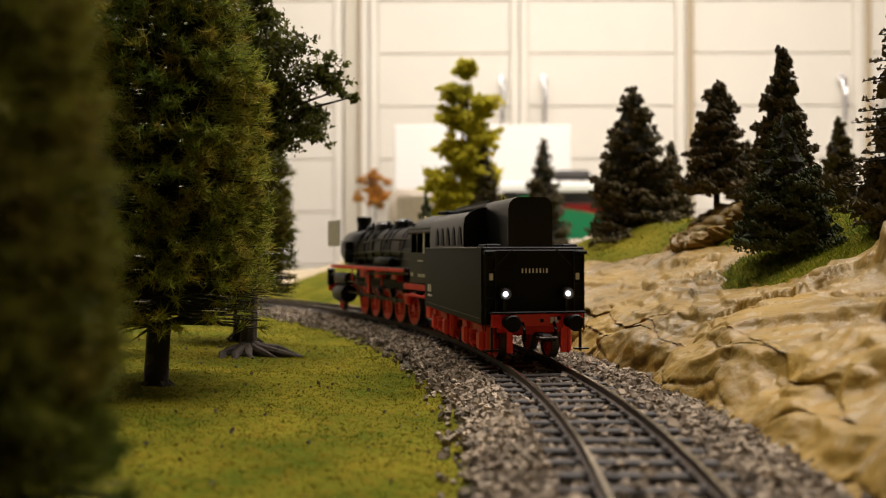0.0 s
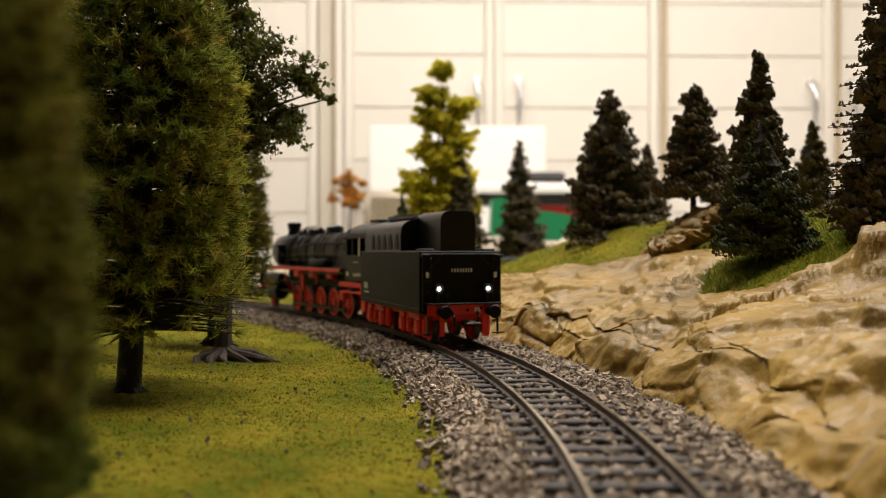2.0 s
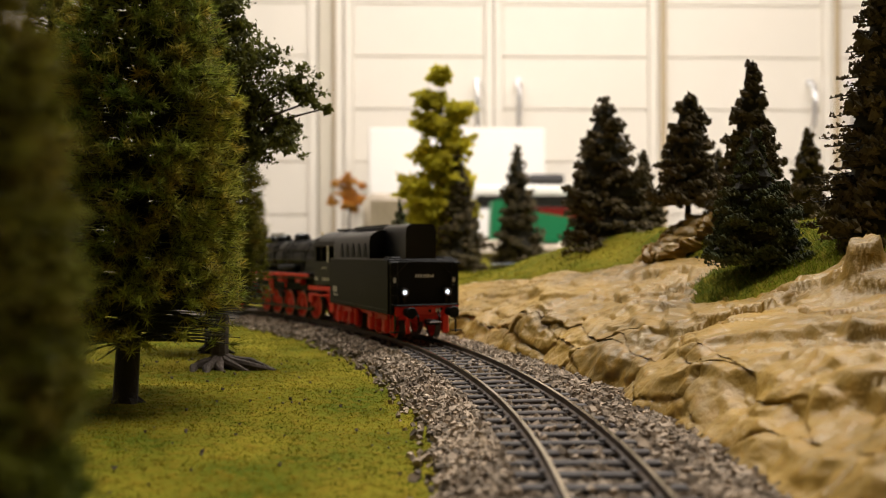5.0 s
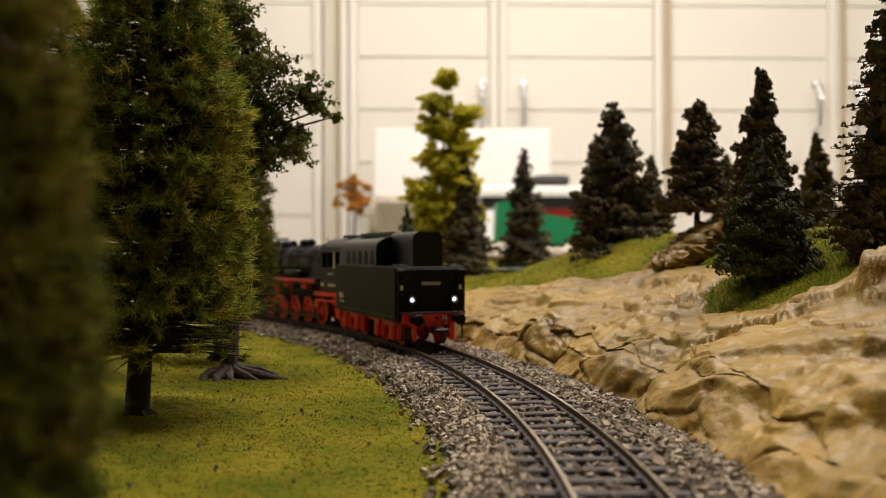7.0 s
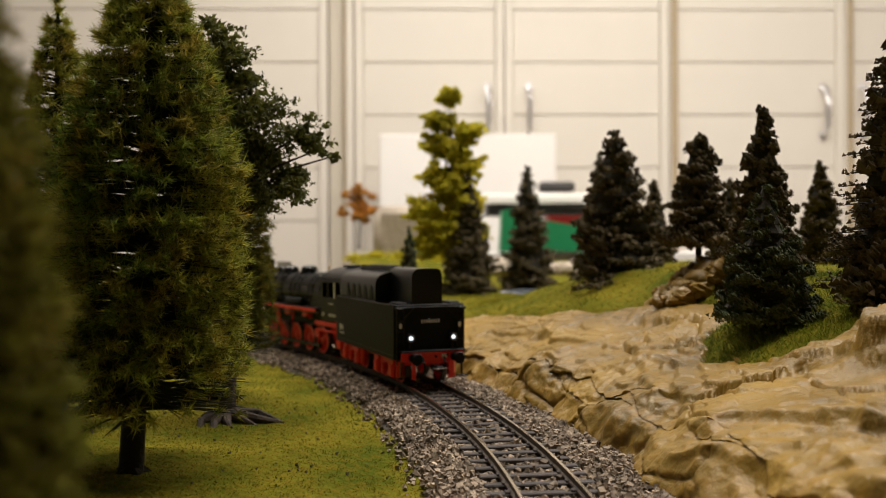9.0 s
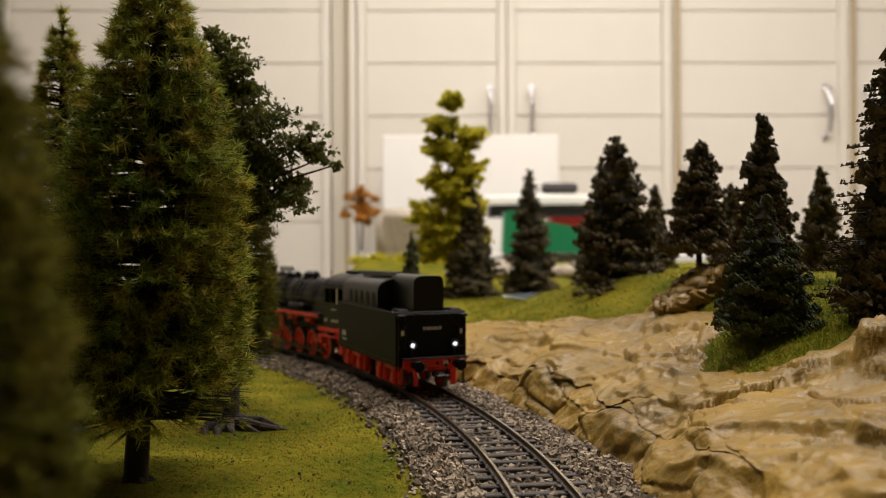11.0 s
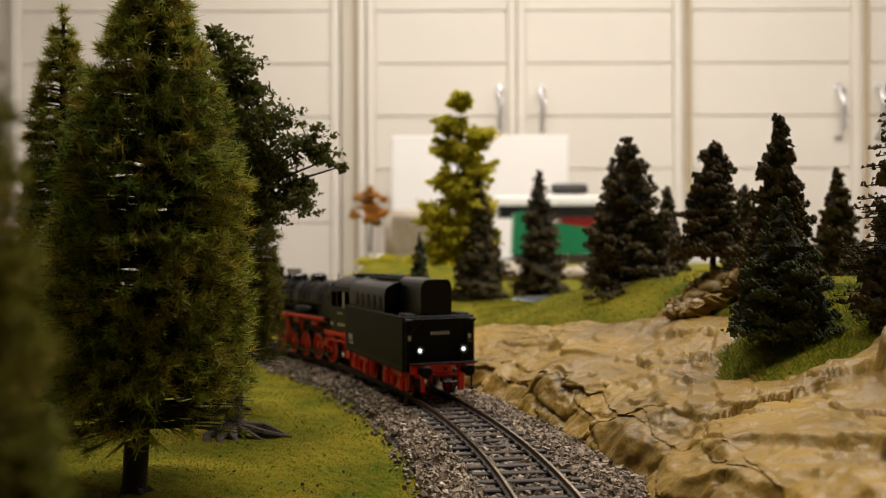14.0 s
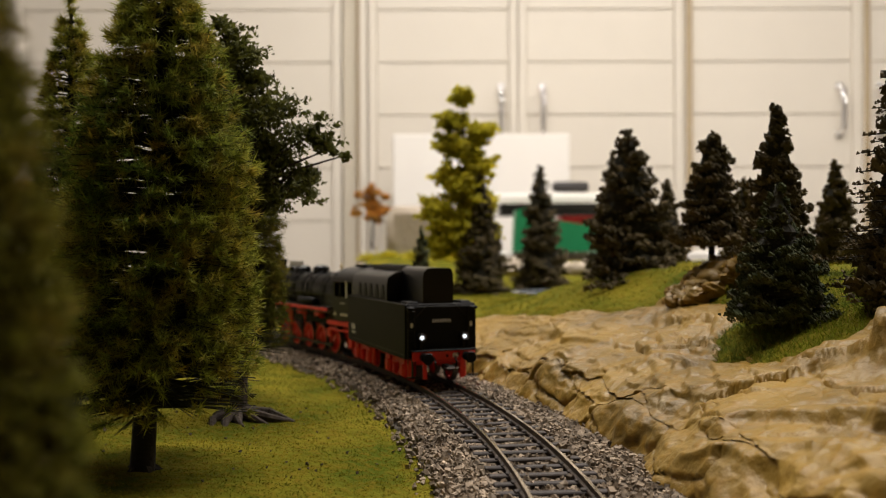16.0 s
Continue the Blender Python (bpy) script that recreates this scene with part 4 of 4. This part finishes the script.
    part("beam_socket", box(0.0011, 0.0003, 0.0011, (0.0012, -h - 0.0045, 0.0131)), "black_matt", beam)
    part("beam_socket", box(0.0011, 0.0003, 0.0011, (0.0066, -h - 0.0045, 0.0138)), "black_matt", beam)
    bars(beam, "beam_bars", 0.0052, -h - 0.00445, 0.0132, [0.0010, 0.0012], 0.0018, 0.0003, "rear")
    for s in (-1, 1):
        buffer_unit(t, s * 0.0098, -h - 0.0044, -1)
        lamp_unit(t, s * 0.0100, -h - 0.0008, 0.0212, -1)
        st = part("step", box(0.0006, 0.0010, 0.0098, (s * 0.0142, -h - 0.0026, 0.0083)), "black", t)
        part("tread", box(0.0044, 0.0022, 0.0005, (s * 0.0142, -h - 0.0032, 0.0042)), "black", st)
        part("guard_iron", box(0.0018, 0.0008, 0.0080, (s * 0.0086, -h - 0.0030, 0.0072)), "red", t)
        part("hose", tube([(s * 0.0050, -h - 0.0046, 0.0125), (s * 0.0050, -h - 0.0064, 0.0105), (s * 0.0046, -h - 0.0060, 0.0070)], 0.0005, 8), "black_matt", t, smooth=True)
    hook = part("coupler", box(0.0034, 0.0085, 0.0022, (0.0006, -h - 0.0070, 0.0084), 0.0005), "black_matt", t)
    part("coupler_loop", tube([(-0.0022, -h - 0.0100, 0.0086), (-0.0022, -h - 0.0122, 0.0086), (0.0034, -h - 0.0122, 0.0086), (0.0034, -h - 0.0100, 0.0086)], 0.0004, 6), "steel", hook)
    part("frame", box(0.0220, 2 * h - 0.002, 0.0030, (0, 0, 0.0104), 0.0004), "red", t)
    for c in (-0.0268, 0.0262):
        bogie = part("bogie", box(0.0190, 0.0225, 0.0020, (0, c, 0.0084), 0.0004), "red", t)
        for s in (-1, 1):
            part("side_frame", box(0.0014, 0.0300, 0.0034, (s * 0.0128, c, 0.0094), 0.0005), "red", bogie)
            part("side_bar", box(0.0014, 0.0230, 0.0018, (s * 0.0128, c, 0.0044), 0.0004), "red", bogie)
            part("spring", lathe([(0.0018, 0.0042), (0.0018, 0.0048), (0.0013, 0.0050), (0.0018, 0.0056), (0.0013, 0.0060), (0.0018, 0.0066), (0.0013, 0.0070), (0.0018, 0.0078), (0.0018, 0.0086)], "z", 12, (s * 0.0140, c, 0)), "red", bogie)
            for k in (-0.0152, -0.0052, 0.0052, 0.0152):
                part("brake_hanger", box(0.0024, 0.0034, 0.0090, (s * 0.0126, c + k, 0.0066), 0.0008), "red", bogie)
            for k in (-0.0105, 0.0105):
                part("axle_box", box(0.0036, 0.0056, 0.0066, (s * 0.0136, c + k, 0.0060), 0.0010), "red", bogie)
                part("leaf_spring", extrude([(-0.0038, 0.0), (0.0038, 0.0), (0.0026, 0.0016), (-0.0026, 0.0016)], -0.0007, 0.0007).move(pose(s * 0.0140, c + k, 0.0090, 0, 0, 90)), "red", bogie)
                wheel(t, 0.0057, s * 0.0088, c + k, 9)
    for s in (-1, 1):
        part("brake_pipe", tube([(s * 0.0135, -h + 0.004, 0.0112), (s * 0.0135, h - 0.004, 0.0112)], 0.0005, 6), "red", t)
    return t


def locomotive():
    t = thing("steam_locomotive", "black model steam locomotive with red wheels and frame", "locomotive")
    rear, front, bz = -0.0845, 0.0845, 0.0352
    frame = part("frame", box(0.0130, 0.150, 0.0060, (0, 0.004, 0.0120), 0.0006), "red", t)
    part("ashpan", box(0.0180, 0.104, 0.0130, (0, -0.004, 0.0215), 0.0015), "black_matt", t)
    part("frame_plate", box(0.0150, 0.128, 0.0100, (0, 0.002, 0.0140), 0.0006), "red", t)
    boiler = part("boiler", lathe([(0.0090, -0.060), (0.0112, -0.0595), (0.0112, -0.020), (0.0108, 0.012), (0.0106, 0.045), (0.0109, 0.0455), (0.0109, 0.072), (0.0100, 0.0735), (0.0060, 0.0745), (0.0001, 0.0748)], "y", 32, (0, 0, bz)), "black", t, smooth=True)
    for y in (-0.045, -0.030, -0.016, -0.002, 0.012, 0.026, 0.040):
        part("boiler_band", lathe([(0.0108, y - 0.0005), (0.01145, y - 0.0004), (0.01145, y + 0.0004), (0.0108, y + 0.0005)], "y", 32, (0, 0, bz), ring=True), "black_matt", boiler)
    part("firebox", box(0.0235, 0.030, 0.0150, (0, -0.044, 0.0305), 0.0030), "black", boiler)
    part("chimney", lathe([(0.0050, 0.0440), (0.0040, 0.0462), (0.0038, 0.0495), (0.0043, 0.0515), (0.0043, 0.0536), (0.0030, 0.0536), (0.0028, 0.0510)], "z", 20, (0, 0.0605, 0)), "black_matt", boiler, smooth=True)
    for name, y, r, top in (("steam_dome", -0.006, 0.0052, 0.0505), ("sand_dome", 0.022, 0.0054, 0.0498), ("feed_dome", 0.040, 0.0048, 0.0492)):
        part(name, lathe([(r * 1.15, 0.0440), (r, 0.0465), (r * 0.95, top - 0.0015), (r * 0.6, top - 0.0002), (0.0001, top)], "z", 20, (0, y, 0)), "black", boiler, smooth=True)
    part("whistle", lathe([(0.0005, 0.046), (0.0006, 0.0505), (0.0001, 0.051)], "z", 8, (0.003, -0.028, 0)), "brass", boiler)
    for y in (-0.020, 0.006, 0.031):
        part("valve", lathe([(0.0011, 0.0455), (0.0010, 0.0490), (0.0006, 0.0495)], "z", 10, (-0.004, y, 0)), "black_matt", boiler)
    for s in (-1, 1):
        for k, z in enumerate((0.0300, 0.0335, 0.0395)):
            part("pipe", tube([(s * (0.0122 if k < 2 else 0.0108), -0.052, z), (s * (0.0120 if k < 2 else 0.0106), 0.000, z + 0.0008), (s * 0.0118 if k < 2 else s * 0.0104, 0.052, z - 0.0012 * k)], 0.00045, 6), "black", boiler)
        for y in (-0.036, -0.010, 0.016, 0.035):
            part("sand_pipe", tube([(s * 0.0075, y, 0.0440), (s * 0.0114, y + 0.001, 0.0380), (s * 0.0126, y + 0.002, 0.0280)], 0.0004, 6), "black", boiler)
        part("pump", lathe([(0.0022, 0.0275), (0.0024, 0.0290), (0.0024, 0.0340), (0.0016, 0.0350), (0.0022, 0.0360), (0.0022, 0.0395), (0.0010, 0.0400)], "z", 14, (s * 0.0125, 0.050, 0)), "black_matt", boiler, smooth=True)
        part("air_tank", lathe([(0.0001, -0.012), (0.0022, -0.0115), (0.0025, -0.011), (0.0025, 0.011), (0.0022, 0.0115), (0.0001, 0.012)], "y", 14, (s * 0.0128, -0.014, 0.0288)), "black_matt", boiler, smooth=True)
        # smoke deflector, pale where it would reflect the wall
        d = part("smoke_deflector", box(0.0006, 0.0250, 0.0150, (s * 0.0154, 0.0700, 0.0445), 0.0002), "reflection_grey", t, "smoke deflector plate, wall reflection put into its grey")
        for y in (0.061, 0.075):
            part("bracket", tube([(s * 0.0148, y, 0.040), (s * 0.0105, y, 0.0385)], 0.0004, 5), "black", d)
        # running board with red edge
        b = part("running_board", box(0.0050, 0.122, 0.0008, (s * 0.0142, 0.010, 0.0262), 0.0002), "black", t)
        part("red_edge", box(0.0005, 0.122, 0.0016, (s * 0.0168, 0.010, 0.0254), 0.0001), "red", b, "red edging")
        for y in (-0.015, 0.010, 0.035):
            part("hanger", box(0.0007, 0.0009, 0.0080, (s * 0.0150, y, 0.0212)), "red", b)
        part("side_girder", box(0.0008, 0.080, 0.0014, (s * 0.0142, 0.006, 0.0200), 0.0003), "black_matt", t)
        part("under_cab_girder", box(0.0010, 0.034, 0.0026, (s * 0.0158, -0.066, 0.0185), 0.0003), "red", t)
        part("under_cab_rail", box(0.0010, 0.034, 0.0012, (s * 0.0158, -0.066, 0.0147), 0.0003), "red", t)
        part("injector", box(0.0030, 0.0060, 0.0050, (s * 0.0140, -0.050, 0.0125), 0.0008), "red", t)
        # cylinders and slide bars
        c = part("cylinder", lathe([(0.0030, -0.0095), (0.0048, -0.0090), (0.0050, -0.008), (0.0050, 0.008), (0.0048, 0.0090), (0.0030, 0.0095)], "y", 20, (s * 0.0136, 0.0545, 0.0105)), "black", t, smooth=True)
        part("valve_chest", lathe([(0.0020, -0.011), (0.0034, -0.0105), (0.0034, 0.0105), (0.0020, 0.011)], "y", 16, (s * 0.0136, 0.0545, 0.0188)), "black", c, smooth=True)
        part("slide_bar", box(0.0012, 0.020, 0.0009, (s * 0.0142, 0.0350, 0.0118)), "steel", c)
        part("valve_rod", box(0.0008, 0.034, 0.0008, (s * 0.0150, 0.028, 0.0176)), "steel", c)
        for y in (0.014, -0.010):
            part("reach_rod", tube([(s * 0.0152, y, 0.0108), (s * 0.0152, y + 0.010, 0.0178)], 0.0006, 6), "steel", c)
        r = part("coupling_rod", box(0.0008, 0.0780, 0.0014, (0, 0, 0), 0.0003), "steel", t, "grey steel coupling rod")
        for k in range(5):
            part("rod_boss", lathe([(0.0001, -0.0007), (0.0015, -0.0007), (0.0015, 0.0009), (0.0001, 0.0009)], "x", 12, (0, -0.0372 + 0.0186 * k, 0)), "steel", r)
        RODS.append((r, s * 0.0122, -0.0110, s))
        for k in range(5):
            wheel(t, 0.0080, s * 0.0098, -0.0482 + 0.0186 * k, 14, True)
        wheel(t, 0.0050, s * 0.0088, 0.0730, 9)
        wheel(t, 0.0062, s * 0.0088, -0.0735, 9)
        part("front_step", box(0.0040, 0.0030, 0.0100, (s * 0.0145, 0.0800, 0.0190), 0.0005), "black", t)
        buffer_unit(t, s * 0.0101, front, 1)
        lamp_unit(t, s * 0.0101, front - 0.003, 0.0196, 1)
    for s in (-1, 1):
        for y in (-0.030, -0.004, 0.020):
            part("frame_bracket", box(0.0040, 0.0080, 0.0052, (s * 0.0122, y, 0.0222), 0.0008), "red", t)
        part("expansion_link", box(0.0012, 0.0030, 0.0095, (s * 0.0150, 0.0060, 0.0175), 0.0005), "red", t)
        part("reverser_rod", tube([(s * 0.0160, 0.006, 0.0228), (s * 0.0160, -0.054, 0.0240)], 0.0005, 6), "steel", t)
    part("front_beam", box(0.0300, 0.0016, 0.0046, (0, front - 0.0008, 0.0130), 0.0003), "red", t)
    part("front_deck", box(0.0310, 0.0140, 0.0008, (0, front - 0.0080, 0.0205), 0.0002), "black", t)
    # cab: sides with window openings, pillars, front and a curved roof
    cab = part("cab", box(0.0300, 0.0010, 0.0250, (0, -0.0575, 0.0340), 0.0003), "black", t)
    for s in (-1, 1):
        x = s * 0.0158
        part("cab_side", box(0.0008, 0.0255, 0.0130, (x, -0.0700, 0.0270), 0.0002), "black", cab)
        part("window_band", box(0.0008, 0.0255, 0.0022, (x, -0.0700, 0.0432), 0.0002), "black", cab)
        for y, w in ((-0.0582, 0.0022), (-0.0660, 0.0010), (-0.0745, 0.0010), (-0.0820, 0.0016)):
            part("pillar", box(0.0008, w, 0.0096, (x, y, 0.0378), 0.0001), "black", cab)
        part("window_frame", box(0.0004, 0.0016, 0.0092, (x + s * 0.0006, -0.0748, 0.0378)), "white", cab, "pale window edge")
        part("grab_rail", tube([(x + s * 0.001, -0.0838, 0.0225), (x + s * 0.001, -0.0838, 0.0420)], 0.00035, 6), "white", cab, "pale grab rail")
        bars(cab, "cab_bars", x + s * 0.0005, -0.0700, 0.0300, [0.0010] * 5, 0.0006, 0.0003, "left")
        bars(cab, "cab_number_bars", x + s * 0.0005, -0.0715, 0.0238, [0.0009] * 7, 0.0014, 0.0004, "left")
        bars(cab, "cab_plate", x + s * 0.0005, -0.0600, 0.0240, [0.0014, 0.0010], 0.0018, 0.0006, "left")
        part("cab_step", box(0.0030, 0.0050, 0.0120, (s * 0.0148, -0.0790, 0.0120), 0.0004), "red", cab)
    roof = []
    for k in range(13):
        a = math.pi * (0.09 + 0.82 * k / 12)
        roof.append((0.0172 * math.cos(a) * 1.02, 0.0392 + 0.0110 * math.sin(a)))
    inner = [(x * 0.96, z - 0.0007) for x, z in reversed(roof)]
    part("cab_roof", extrude(roof + inner, -0.0865, -0.0555), "black", cab, smooth=True)
    part("roof_vent", box(0.0120, 0.0110, 0.0012, (0, -0.0700, 0.0508), 0.0004), "black_matt", cab)
    part("backhead", lathe([(0.0095, -0.0570), (0.0095, -0.0610), (0.0060, -0.0620)], "y", 20, (0, 0, 0.0340)), "black_matt", cab)
    return t


def travel(t):
    """How far along the arc, in degrees, the tender's rear stands at t seconds: it slows down and stops."""
    return 17.55 - 9.62 * (max(6.35 - t, 0.0) / 6.35) ** 2.3


back_of_room()
land()
trees()
LOCO, TENDER = locomotive(), tender()
track()
grass_cover()
ballast()


def motions():
    times = [0.2 * k for k in range(34)] + [7.0, 10.0, 13.0, 16.0]
    for ob, ahead, sag in ((TENDER, 0.047, 0.0005), (LOCO, 0.1800, 0.0013)):
        rows = []
        for t in times:
            phi = travel(t) + math.degrees(ahead / R0)
            x, y = on_track(phi, -sag)
            rows.append((t, pose(x, y, 0, 0, 0, phi)))
        walk(ob, rows)
    for w, x, y, r in WHEELS:
        walk(w, [(t, pose(x, y, r, -math.degrees(radians(travel(t) - travel(0)) * R0 / r))) for t in times])
    for ob, x, y, s in RODS:
        rows = []
        for t in times:
            a = radians(travel(t) - travel(0)) * R0 / 0.0080 + (0.6 if s < 0 else 2.17)
            rows.append((t, pose(x, y + 0.0036 * math.sin(a), 0.0080 + 0.0036 * math.cos(a))))
        walk(ob, rows)


motions()
